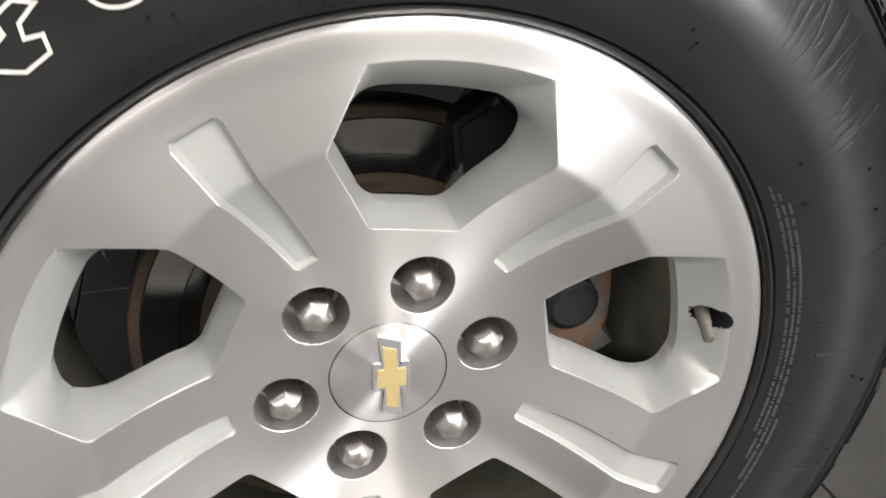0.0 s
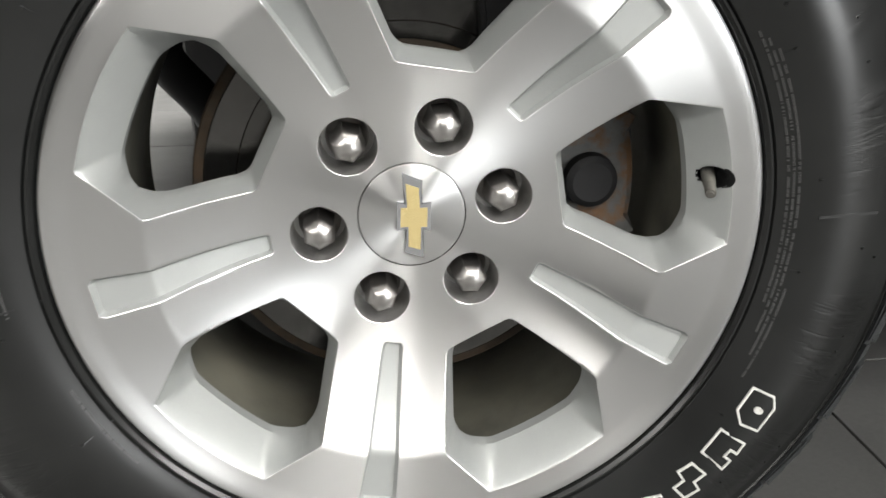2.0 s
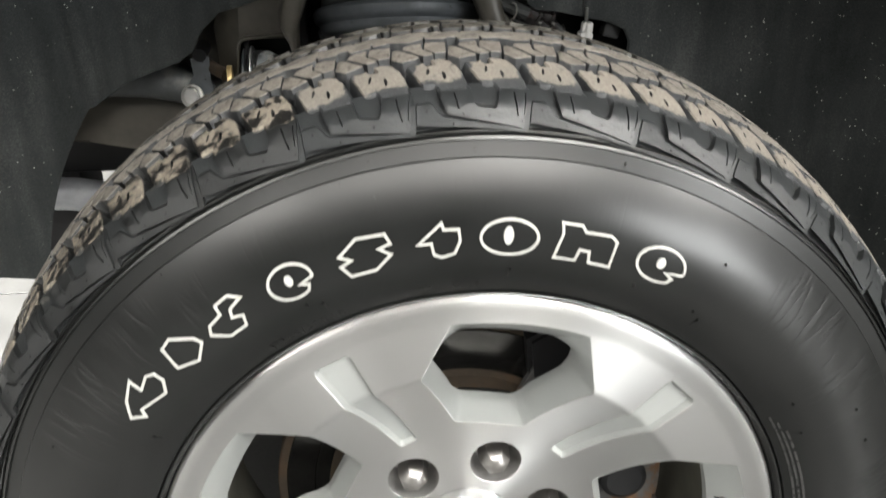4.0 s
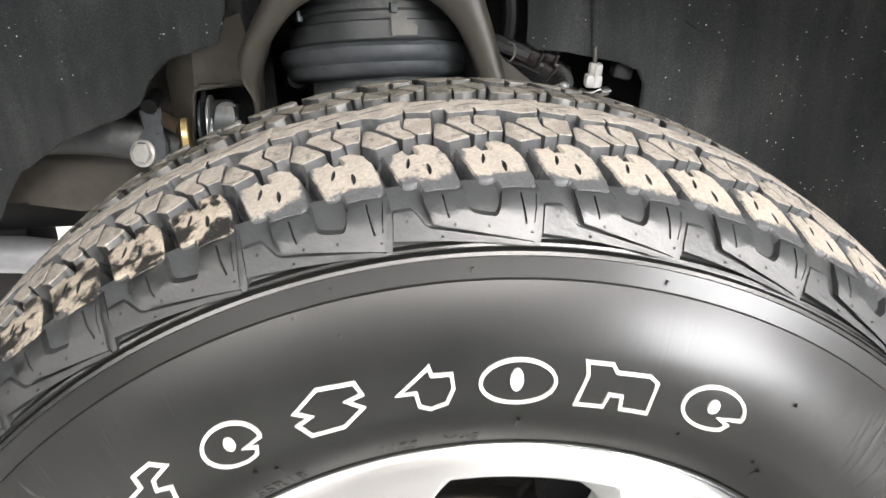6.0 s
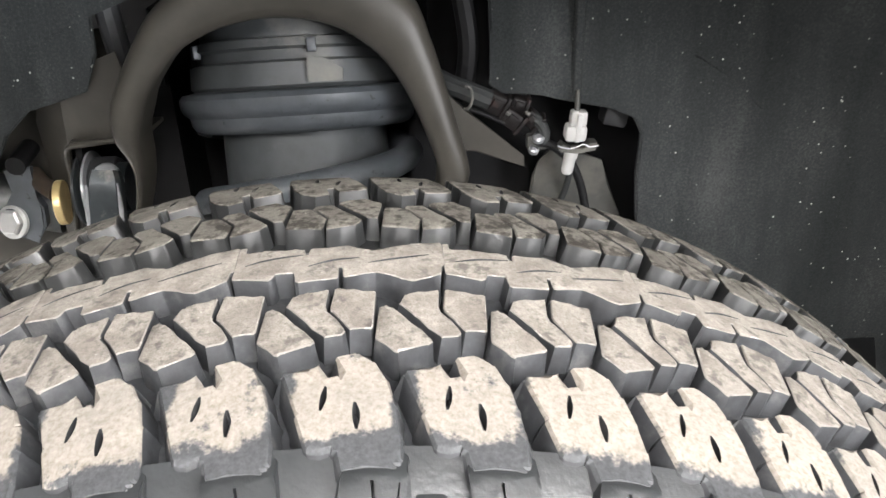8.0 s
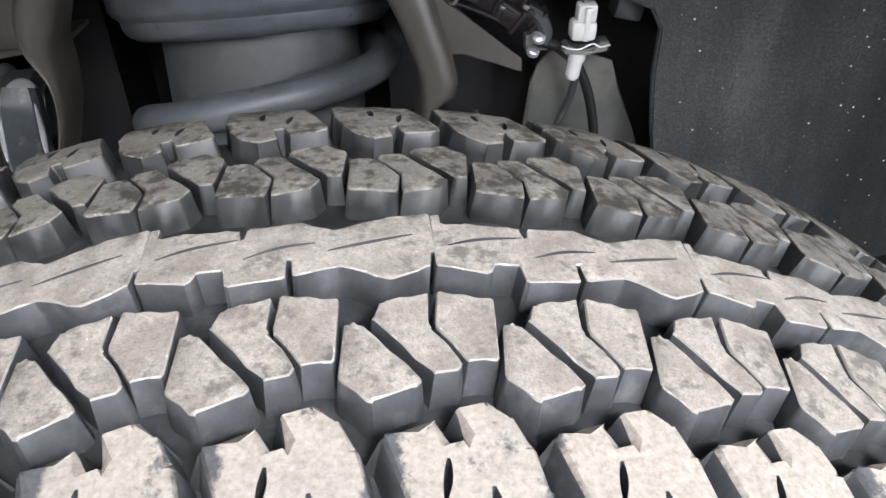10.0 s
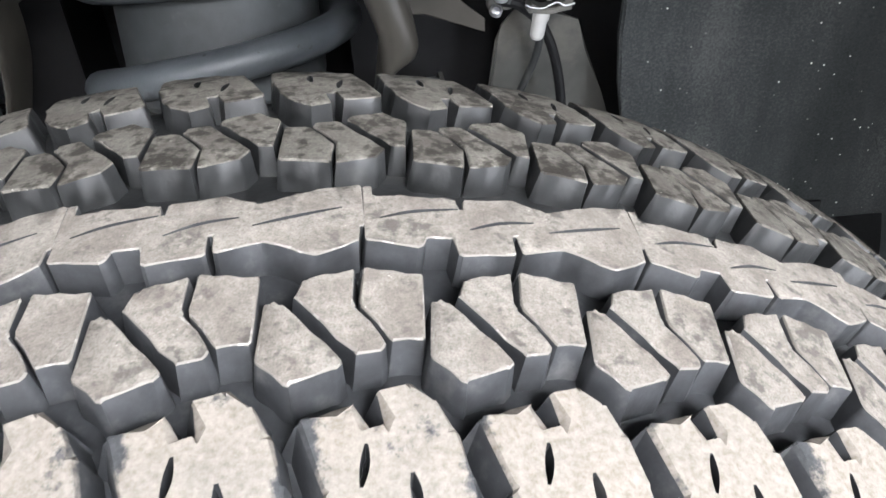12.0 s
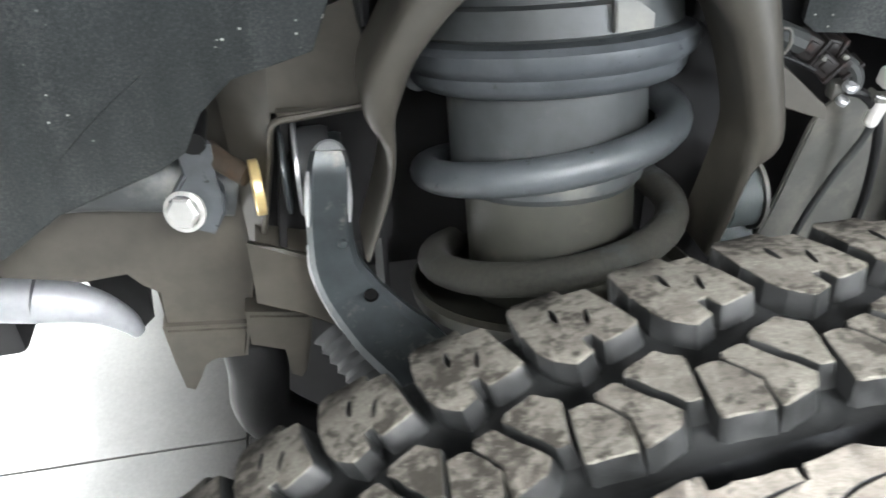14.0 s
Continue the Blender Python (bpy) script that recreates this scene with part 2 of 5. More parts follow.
def felt():
    """Grey-black needle felt of the arch liner, with pale grit caught in it."""
    k = Mat("liner_felt", (0.044, 0.047, 0.049), 0.95, 0.0, 0.15)
    fib = k.noise(520, 6, 0.75)
    cloud = k.noise(7, 5, 0.6)
    streak = k.noise(13, 4, 0.6, stretch=(1.7, 1.0, 0.3))
    base = k.ramp(k.math("ADD", k.math("MULTIPLY", fib, 0.4), k.math("ADD", k.math("MULTIPLY", cloud, 0.3), k.math("MULTIPLY", streak, 0.3))), [(0.32, (0.012, 0.0137, 0.014)), (0.52, (0.039, 0.0425, 0.043)), (0.72, (0.118, 0.121, 0.118))])
    vor = k.node("TexVoronoi", Vector=k.co, Scale=125.0).outputs["Distance"]
    speck = k.ramp(vor, [(0.05, WHITE), (0.12, BLACK)])
    where = k.ramp(k.noise(17, 4, 0.6), [(0.47, BLACK), (0.60, WHITE)])
    col = k.mix(k.math("MULTIPLY", speck, where), base, (0.75, 0.75, 0.70))
    k.link(col, "Base Color")
    folds = k.noise(15, 2, 0.4, stretch=(1.6, 1.0, 0.22))
    k.bump(k.math("ADD", k.math("MULTIPLY", fib, 0.12), k.math("MULTIPLY", folds, 3.0)), 0.75, 0.009)
    return k.m


def floor_tile():
    k = Mat("floor_tile", (0.2, 0.2, 0.195), 0.42)
    co = k.random_co()
    cloud = k.noise(5, 6, 0.6, co)
    fine = k.noise(160, 5, 0.6, co)
    k.link(k.ramp(k.math("ADD", k.math("MULTIPLY", cloud, 0.6), k.math("MULTIPLY", fine, 0.4)), [(0.35, (0.048, 0.048, 0.047)), (0.65, (0.075, 0.075, 0.073))]), "Base Color")
    k.link(k.ramp(cloud, [(0.3, (0.35,) * 3), (0.7, (0.55,) * 3)]), "Roughness")
    k.bump(fine, 0.1, 0.0005)
    return k.m


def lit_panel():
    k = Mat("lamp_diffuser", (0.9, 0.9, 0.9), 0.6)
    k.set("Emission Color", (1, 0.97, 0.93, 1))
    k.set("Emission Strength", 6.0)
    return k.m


M_FACE, M_SILVER = machined_metal(), silver_paint()
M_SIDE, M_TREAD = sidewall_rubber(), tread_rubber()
M_CLAY, M_WETCLAY, M_WETRUB_SHADE = clay_face(), dressed_face(), wet_shaded_rubber()
M_DUST = tread_face("dusty_tread", (0.165, 0.150, 0.130), (0.255, 0.235, 0.206), (0.075, 0.069, 0.061), 0.475, 0.8)
M_MOTTLE = tread_face("mottled_tread", (0.086, 0.081, 0.070), (0.145, 0.136, 0.118), (0.024, 0.021, 0.017), 0.52, 0.9)
M_EDGE = worn_edge()
M_LETTER = simple("white_lettering", (0.47, 0.47, 0.445), 0.5, 0.0, 300, 0.08, 0.1, (0.35, 0.33, 0.28), 120, (0.62, 0.75))
M_NUT = simple("dark_chrome", (0.46, 0.445, 0.43), 0.33, 1.0, 200, 0.12, 0.05)
M_POCKET = simple("bare_pocket", (0.33, 0.325, 0.315), 0.34, 0.6, 200, 0.15, 0.05)


def ribbed_gold():
    k = Mat("gold_emblem", (0.62, 0.50, 0.24), 0.36, 0.6)
    rib = k.node("TexWave", Vector=k.co, Scale=420.0, Distortion=0.0)
    k.link(k.ramp(rib.outputs["Fac"], [(0.2, (0.50, 0.39, 0.17)), (0.8, (0.68, 0.56, 0.28))]), "Base Color")
    k.bump(rib.outputs["Fac"], 0.35, 0.0004)
    return k.m


M_GOLD = ribbed_gold()
M_CHROME = simple("chrome", (0.80, 0.81, 0.84), 0.14, 1.0, 100, 0.05, 0.0)
M_VALVE = simple("valve_cap", (0.13, 0.125, 0.112), 0.5, 0.4, 400, 0.2, 0.2)
M_BARREL = simple("dusty_barrel", (0.080, 0.078, 0.064), 0.55, 0.3, 40, 0.35, 0.2, (0.13, 0.122, 0.095), 12, (0.45, 0.7))
M_DISC = simple("brake_steel", (0.12, 0.117, 0.112), 0.2, 0.95, 160, 0.2, 0.1)
M_RUST = simple("rust", (0.034, 0.024, 0.015), 0.8, 0.1, 140, 0.4, 0.4, (0.060, 0.036, 0.020), 40)
M_CAST = simple("cast_iron", (0.10, 0.10, 0.098), 0.6, 0.4, 90, 0.3, 0.3, (0.15, 0.085, 0.045), 17, (0.50, 0.58))
M_FRAME = simple("waxed_frame_steel", (0.052, 0.048, 0.040), 0.45, 0.1, 60, 0.25, 0.15, (0.10, 0.09, 0.072), 8, (0.5, 0.8))
M_ARM = simple("dark_arm_steel", (0.036, 0.042, 0.045), 0.34, 0.4, 70, 0.35, 0.25, (0.14, 0.135, 0.12), 55, (0.57, 0.72))
M_SPRING = simple("spring_coating", (0.060, 0.067, 0.074), 0.46, 0.1, 90, 0.35, 0.25, (0.015, 0.015, 0.016), 130, (0.645, 0.68))


def muddy_shaded_coil():
    """Grey coil coating; ragged olive road dirt on its lower turns, their shade mixed into the colour."""
    k = Mat("muddy_shaded_spring_coating", (0.06, 0.067, 0.074), 0.5, 0.1)
    broad, fine = k.noise(26, 6, 0.65), k.noise(300, 5, 0.65)
    coat = k.ramp(broad, [(0.35, (0.044, 0.050, 0.055)), (0.65, (0.072, 0.080, 0.087))])
    chips = k.ramp(k.noise(130, 6, 0.65), [(0.64, BLACK), (0.68, WHITE)])
    z = k.node("SeparateXYZ", Vector=k.co).outputs[2]
    # Darkens with falling height, so the lower coil's shade is painted too.
    level = k.math("ADD", k.math("MULTIPLY", k.math("SUBTRACT", 0.655, z), 9.0), k.math("ADD", k.math("MULTIPLY", broad, 1.1), k.math("MULTIPLY", fine, 0.25)))
    mud_shade = k.ramp(level, [(0.62, BLACK), (0.86, WHITE)])
    soil = k.ramp(fine, [(0.3, (0.017, 0.017, 0.014)), (0.7, (0.036, 0.035, 0.028))])
    k.link(k.mix(mud_shade, k.mix(chips, coat, (0.014, 0.014, 0.015)), soil), "Base Color")
    k.link(k.math("ADD", k.math("MULTIPLY", mud_shade, 0.35), 0.46), "Roughness")
    k.bump(k.math("ADD", fine, k.math("MULTIPLY", mud_shade, 0.8)), 0.3, 0.0008)
    return k.m


M_COIL = muddy_shaded_coil()
M_TUBE = simple("shock_tube", (0.053, 0.058, 0.060), 0.5, 0.1, 90, 0.25, 0.15, (0.19, 0.185, 0.17), 16, (0.52, 0.75))
M_SLEEVE = simple("olive_sleeve", (0.032, 0.032, 0.026), 0.5, 0.1, 90, 0.25, 0.15, (0.11, 0.10, 0.08), 16, (0.55, 0.78))
M_RUBBER = simple("black_rubber", (0.022, 0.023, 0.024), 0.55, 0.0, 120, 0.3, 0.2)
M_ZINC = simple("zinc_bolt", (0.43, 0.43, 0.415), 0.3, 0.35, 150, 0.08, 0.1)
M_GILT = simple("yellow_zinc", (0.68, 0.53, 0.26), 0.35, 0.6, 150, 0.15, 0.1)
M_WHITEP = simple("white_plastic", (0.47, 0.465, 0.45), 0.4, 0.0, 90, 0.08, 0.1)
M_SHIELD = simple("grey_shield", (0.085, 0.085, 0.078), 0.5, 0.3, 50, 0.25, 0.1, (0.24, 0.22, 0.19), 12, (0.5, 0.8))
M_SCUFF = simple("scuffed_steel", (0.40, 0.41, 0.42), 0.32, 0.6, 150, 0.25, 0.15)
M_FELT, M_TILE = felt(), floor_tile()
M_GROUT = simple("grout", (0.10, 0.10, 0.095), 0.9, 0.0, 90, 0.2, 0.2)
M_WALL = simple("wall_paint", (0.035, 0.035, 0.035), 0.7, 0.0, 20, 0.06, 0.05)
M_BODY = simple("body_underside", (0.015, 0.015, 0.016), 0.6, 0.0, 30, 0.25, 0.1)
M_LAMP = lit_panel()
# Black plastic; also colours recesses and gaps to stand for their shade.
M_DARKPL_SHADE = simple("black_plastic_and_shade", (0.007, 0.007, 0.0075), 0.6, 0.0, 100, 0.3, 0.1, spec=0.25)
M_BUSH = simple("blue_grey_paint", (0.050, 0.060, 0.061), 0.6, 0.0, 80, 0.2, 0.15, (0.10, 0.10, 0.09), 30, (0.6, 0.8))
# Near-black colour for the shade inside a hole.
M_VOID = simple("shaded_hole", (0.004, 0.004, 0.004), 0.9, 0.0, 100, 0.2, 0.0, spec=0.1)
M_LOOM = simple("taped_loom", (0.017, 0.019, 0.019), 0.65, 0.0, 150, 0.4, 0.3, (0.045, 0.046, 0.043), 60, (0.55, 0.7))
M_CONN = simple("brown_connector_plastic", (0.009, 0.0075, 0.0072), 0.55, 0.0, 160, 0.4, 0.3, (0.030, 0.017, 0.015), 90, (0.54, 0.66), spec=0.3)
M_BOOT = simple("rubber_boot", (0.055, 0.057, 0.06), 0.55, 0.0, 120, 0.25, 0.2)

# ---- building helpers ----


def sharpen(bm, degrees=28):
    for f in bm.faces:
        f.smooth = True
    lim = radians(degrees)
    for e in bm.edges:
        if len(e.link_faces) == 2 and e.calc_face_angle(0) > lim:
            e.smooth = False


def mesh_of(name, bm, mats, smooth=28):
    if smooth:
        bm.normal_update()
        sharpen(bm, smooth)
    me = bpy.data.meshes.new(name)
    bm.to_mesh(me)
    bm.free()
    for m in mats if isinstance(mats, (list, tuple)) else [mats]:
        me.materials.append(m)
    return me


def part(name, bm, mats, parent=None, label="", smooth=28, at=None):
    ob = new(name, mesh_of(name, bm, mats, smooth))
    if parent:
        ob.parent = parent
    if at is not None:
        ob.matrix_basis = at
    if label:
        ob["label"] = label
    return ob


def thing(name, label, category, at=(0, 0, 0), group="", kind=""):
    ob = new(name)
    ob.location = at
    return tagged(ob, label, category, group, kind)


def mesh_bm(verts, faces, mat=None):
    bm = bmesh.new()
    vs = [bm.verts.new(v) for v in verts]
    for i, f in enumerate(faces):
        try:
            fc = bm.faces.new([vs[j] for j in f])
            if mat:
                fc.material_index = mat[i]
        except ValueError:
            pass
    return bm


def box_into(bm, m, sx, sy, sz, bevel=0.0, mat=0):
    r = bmesh.ops.create_cube(bm, size=1, matrix=m @ Matrix.Diagonal((sx, sy, sz, 1)))
    fs = {f for v in r["verts"] for f in v.link_faces}
    for f in fs:
        f.material_index = mat
    if bevel:
        es = list({e for v in r["verts"] for e in v.link_edges})
        out = bmesh.ops.bevel(bm, geom=es, offset=bevel, segments=2, affect="EDGES", profile=0.5)
        for f in out["faces"]:
            f.material_index = mat


def box(m, sx, sy, sz, bevel=0.0):
    bm = bmesh.new()
    box_into(bm, m, sx, sy, sz, bevel)
    return bm


def turned(profile, steps=64, m=Matrix(), closed=False, mats=None, start=0.0, sweep=360.0):
    """A surface of revolution round local z, from (radius, z) pairs."""
    bm = bmesh.new()
    full = abs(sweep - 360.0) < 1e-6
    cols = steps if full else steps + 1
    rows = []
    for r, z in profile:
        row = []
        for i in range(cols):
            a = radians(start + sweep * i / steps)
            row.append(bm.verts.new(m @ Vector((r * math.cos(a), r * math.sin(a), z))))
        rows.append(row)
    n = len(profile)
    for j in range(n if closed else n - 1):
        a, b = rows[j], rows[(j + 1) % n]
        for i in range(cols if full else cols - 1):
            k = (i + 1) % cols
            try:
                f = bm.faces.new((a[i], a[k], b[k], b[i]))
                if mats:
                    f.material_index = mats[j]
            except ValueError:
                pass
    bmesh.ops.remove_doubles(bm, verts=bm.verts, dist=1e-6)
    return bm


def pipe(points, radius, sides=12, caps=True):
    """A round bar along points."""
    bm = bmesh.new()
    pts = [Vector(p) for p in points]
    rings = []
    up = Vector((0, 0, 1))
    for i, p in enumerate(pts):
        d = (pts[min(i + 1, len(pts) - 1)] - pts[max(i - 1, 0)]).normalized()
        if i == 0:
            side = d.cross(up if abs(d.z) < 0.9 else Vector((1, 0, 0))).normalized()
        else:
            side = (side - d * side.dot(d)).normalized()
        w = d.cross(side)
        r = radius[i] if isinstance(radius, (list, tuple)) else radius
        rings.append([bm.verts.new(p + r * (math.cos(2 * math.pi * k / sides) * side + math.sin(2 * math.pi * k / sides) * w)) for k in range(sides)])
    for a, b in zip(rings, rings[1:]):
        for k in range(sides):
            bm.faces.new((a[k], a[(k + 1) % sides], b[(k + 1) % sides], b[k]))
    if caps:
        bm.faces.new(rings[0][::-1])
        bm.faces.new(rings[-1])
    return bm


def curve_pts(points, steps=8):
    """Catmull-Rom through the points."""
    P = [Vector(p) for p in points]
    P = [2 * P[0] - P[1]] + P + [2 * P[-1] - P[-2]]
    out = []
    for a, b, c, d in zip(P, P[1:], P[2:], P[3:]):
        for i in range(steps):
            t = i / steps
            out.append(0.5 * (2 * b + (c - a) * t + (2 * a - 5 * b + 4 * c - d) * t * t + (3 * b - a - 3 * c + d) * t ** 3))
    out.append(P[-2])
    return out


def plate(outline, thick, place, bevel=0.0, holes=()):
    """A flat plate: outline and holes in (u, v), laid by place(u, v, depth)."""
    bm = bmesh.new()
    loops = []
    for lp in (outline, *holes):
        loops.append([bm.verts.new(place(u, v, 0.0)) for u, v in lp])
    edges = [bm.edges.new((lp[i], lp[(i + 1) % len(lp)])) for lp in loops for i in range(len(lp))]
    bmesh.ops.triangle_fill(bm, edges=edges, use_beauty=True)
    front = list(bm.faces)
    lows = []
    for lp, src in zip(loops, (outline, *holes)):
        lows.append([bm.verts.new(place(u, v, thick)) for u, v in src])
    for lp, lo in zip(loops, lows):
        for i in range(len(lp)):
            k = (i + 1) % len(lp)
            bm.faces.new((lp[i], lp[k], lo[k], lo[i]))
    back = {v: w for lp, lo in zip(loops, lows) for v, w in zip(lp, lo)}
    for f in front:
        bm.faces.new([back[v] for v in reversed(f.verts)])
    if bevel:
        es = [e for e in bm.edges if len(e.link_faces) == 2 and e.calc_face_angle(0) > 0.7]
        bmesh.ops.bevel(bm, geom=es, offset=bevel, segments=2, affect="EDGES")
    bmesh.ops.recalc_face_normals(bm, faces=bm.faces)
    return bm


HUB_Z = 0.385


def polar(theta, r, y):
    """A place by the angle from the wheel's top (towards +x), the radius and the depth, from the hub."""
    a = radians(theta)
    return Vector((r * math.sin(a), y, r * math.cos(a)))


# ---- wheel: shape of its face ----
HALF_WIN = [(0.1105, 0.028), (0.170, 0.0652), (0.240, 0.0442)]
WINDOW = HALF_WIN + [(u, -v) for u, v in reversed(HALF_WIN)]
HALF_IN = [(0.1195, 0.0200), (0.1215, 0.0245), (0.1260, 0.0290), (0.166, 0.0525), (0.175, 0.0555), (0.184, 0.0555), (0.193, 0.0520), (0.200, 0.0465), (0.212, 0.0400)]
WINDOW_IN = [(u, v * 1.07) for u, v in HALF_IN] + [(u, -v * 0.96) for u, v in reversed(HALF_IN)]
HALF_GROOVE = [(0.1045, 0.0062), (0.107, 0.0078), (0.182, 0.0120), (0.219, 0.0145), (0.223, 0.0125)]
GROOVE = HALF_GROOVE + [(u, -v) for u, v in reversed(HALF_GROOVE)]


def poly_distance(P, poly):
    """Signed distance (inside: minus) of the points P, n x 2, from a polygon."""
    d = np.full(len(P), 1e9)
    s = np.ones(len(P))
    n = len(poly)
    for i in range(n):
        a, b = np.array(poly[i]), np.array(poly[i - 1])
        e, w = b - a, P - a
        q = w - e * np.clip((w @ e) / (e @ e), 0, 1)[:, None]
        d = np.minimum(d, (q ** 2).sum(1))
        c1, c2, c3 = P[:, 1] >= a[1], P[:, 1] < b[1], e[0] * w[:, 1] > e[1] * w[:, 0]
        s = np.where((c1 & c2 & c3) | (~c1 & ~c2 & ~c3), -s, s)
    return s * np.sqrt(d)


def fold(P, first, n):
    """Points turned into the nearest of n equal sectors, the first at that angle: along and across."""
    a = np.degrees(np.arctan2(P[:, 1], P[:, 0]))
    step = 360.0 / n
    b = np.radians((a - first + step / 2) % step - step / 2)
    r = np.hypot(P[:, 0], P[:, 1])
    return np.stack([r * np.cos(b), r * np.sin(b)], 1)


def shrunk(poly, by):
    """A convex polygon with each side moved inwards."""
    mid = np.mean(np.array(poly), 0)
    lines = []
    for a, b in zip(poly, poly[1:] + poly[:1]):
        a, b = np.array(a), np.array(b)
        n = np.array([-(b - a)[1], (b - a)[0]])
        n = n / np.hypot(*n)
        n = n if n @ (mid - a) > 0 else -n
        lines.append((n, n @ a + by))
    return [tuple(np.linalg.solve(np.array([m, n]), np.array([p, q]))) for (m, p), (n, q) in zip(lines[-1:] + lines[:-1], lines)]


WINDOW_CORE = shrunk(WINDOW, 0.0055)


def d_window(P):
    return np.maximum(poly_distance(fold(P, 9, 5), WINDOW_CORE) - 0.0055, np.hypot(P[:, 0], P[:, 1]) - 0.2250)


def d_inner(P):
    soft = 0.013
    a, b = poly_distance(fold(P, 9, 5), WINDOW_IN) + soft, np.hypot(P[:, 0], P[:, 1]) - 0.2045 + soft
    return np.minimum(np.maximum(a, b), 0) + np.hypot(np.maximum(a, 0), np.maximum(b, 0)) - soft


def d_groove(P):
    return poly_distance(fold(P, 45, 5), GROOVE)


def d_lug(P):
    q = fold(P, 10, 6)
    return np.hypot(q[:, 0] - 0.06985, q[:, 1]) - 0.0213


def d_valve(P):
    a = radians(8.6)
    return np.hypot(P[:, 0] - 0.2165 * math.cos(a), P[:, 1] - 0.2165 * math.sin(a)) - 0.0080


FACE_R = [0.0, 0.070] + [0.070 + 0.007 * i for i in range(1, 16)] + [0.182, 0.2275, 0.2400, 0.2445, 0.2468, 0.2475]
FACE_Y = [0.0, 0.0] + [-0.0437 * (0.007 * i / 0.112) ** 2 for i in range(1, 16)] + [-0.0437, -0.0470, -0.0500, -0.0499, -0.0475, -0.0440]


def face_depth(P):
    r = np.hypot(P[:, 0], P[:, 1])
    soft = np.clip((0.2445 - r) / 0.010, 0.0, 1.0) * 0.0026
    y = sum(np.interp(r + soft * k, FACE_R, FACE_Y) for k in np.linspace(-1, 1, 9)) / 9
    w, n = d_window(P), d_inner(P)
    s = np.where(w < 0, -w / np.maximum(-w + np.maximum(n, 0), 1e-6), 0)
    lip = np.interp(r, [0.11, 0.14, 0.17, 0.2035], [0.019, 0.010, -0.007, -0.0165])
    y = y * (1 - s) + lip * s
    g = d_groove(P)
    y = y + 0.0048 * np.clip(-g / 0.0024, 0, 1)
    y = y + 0.034 * np.clip(-d_lug(P) / 0.0011, 0, 1)
    y = y + 0.020 * np.clip(-d_valve(P) / 0.0010, 0, 1)
    for d, wide in ((w, 0.0005), (g, 0.0005), (d_lug(P), 0.0005)):
        y = y + 0.5 * wide * np.clip(1 - d / wide, 0, 1) * (d >= -1e-5)
    return y


def split(V, T, d):
    """Cut the triangles along d = 0."""
    d = np.where(np.abs(d) < 2e-6, 2e-6, d)
    V, out, made = [tuple(v) for v in V], [], {}

    def cut(i, j):
        key = (min(i, j), max(i, j))
        if key not in made:
            t = d[i] / (d[i] - d[j])
            made[key] = len(V)
            V.append((V[i][0] + t * (V[j][0] - V[i][0]), V[i][1] + t * (V[j][1] - V[i][1])))
        return made[key]

    neg = d[T] < 0
    k = neg.sum(1)
    out = [tuple(t) for t in T[(k == 0) | (k == 3)]]
    for t, ng in zip(T[(k == 1) | (k == 2)], neg[(k == 1) | (k == 2)]):
        lone = int(np.where(ng == (ng.sum() == 1))[0][0])
        a, b, c = int(t[lone]), int(t[(lone + 1) % 3]), int(t[(lone + 2) % 3])
        p, q = cut(a, b), cut(a, c)
        out += [(a, p, q), (p, b, c), (p, c, q)]
    return np.array(V), np.array(out)


def rim_face():
    """The wheel's front: one sheet cut along every edge of its relief, then pushed to depth."""
    rings = np.concatenate([np.linspace(0.0405, 0.100, 26), np.linspace(0.1025, 0.2275, 64), [0.2292, 0.2309, 0.2326, 0.2343, 0.2360, 0.2380, 0.2400, 0.2420, 0.2436, 0.2448, 0.2458, 0.2468, 0.2475]])
    n = 420
    ang = np.radians(np.arange(n) * 360.0 / n + 0.2)
    V = np.stack([np.outer(rings, np.cos(ang)).ravel(), np.outer(rings, np.sin(ang)).ravel()], 1)
    T = []
    for j in range(len(rings) - 1):
        for i in range(n):
            a, b, c, e = j * n + i, j * n + (i + 1) % n, (j + 1) * n + (i + 1) % n, (j + 1) * n + i
            T += [(a, b, c), (a, c, e)]
    T = np.array(T)
    for f in (d_window, lambda P: d_window(P) - 0.0005, d_inner, d_groove, lambda P: d_groove(P) - 0.0005, lambda P: d_lug(P) - 0.0005, lambda P: d_groove(P) + 0.0024, d_lug, lambda P: d_lug(P) + 0.0011, d_valve, lambda P: d_valve(P) + 0.0010):
        V, T = split(V, T, f(V))
    C = V[T].mean(1)
    keep = (d_inner(C) > 0)
    T, C = T[keep], C[keep]
    mat = ((d_window(C) < 0) | (d_groove(C) < 0)).astype(int)
    mat = np.where(d_lug(C) < 0, 2, mat)
    mat = np.where(d_valve(C) < 0, 3, mat)
    used = np.unique(T)
    index = np.zeros(len(V), int)
    index[used] = np.arange(len(used))
    V, T = V[used], index[T]
    Y = face_depth(V)
    bm = mesh_bm([(p[0], y, p[1]) for p, y in zip(V, Y)], [tuple(int(i) for i in t) for t in T], [int(m) for m in mat])
    bm.normal_update()
    if sum(f.normal.y for f in bm.faces) > 0:
        bmesh.ops.reverse_faces(bm, faces=bm.faces)
    edges = [e for e in bm.edges if e.is_boundary and 0.10 < math.hypot(e.verts[0].co.x, e.verts[0].co.z) < 0.205]
    out = bmesh.ops.extrude_edge_only(bm, edges=edges)
    for v in [g for g in out["geom"] if isinstance(g, bmesh.types.BMVert)]:
        v.co.y += 0.010
    for f in [g for g in out["geom"] if isinstance(g, bmesh.types.BMFace)]:
        f.material_index = 1
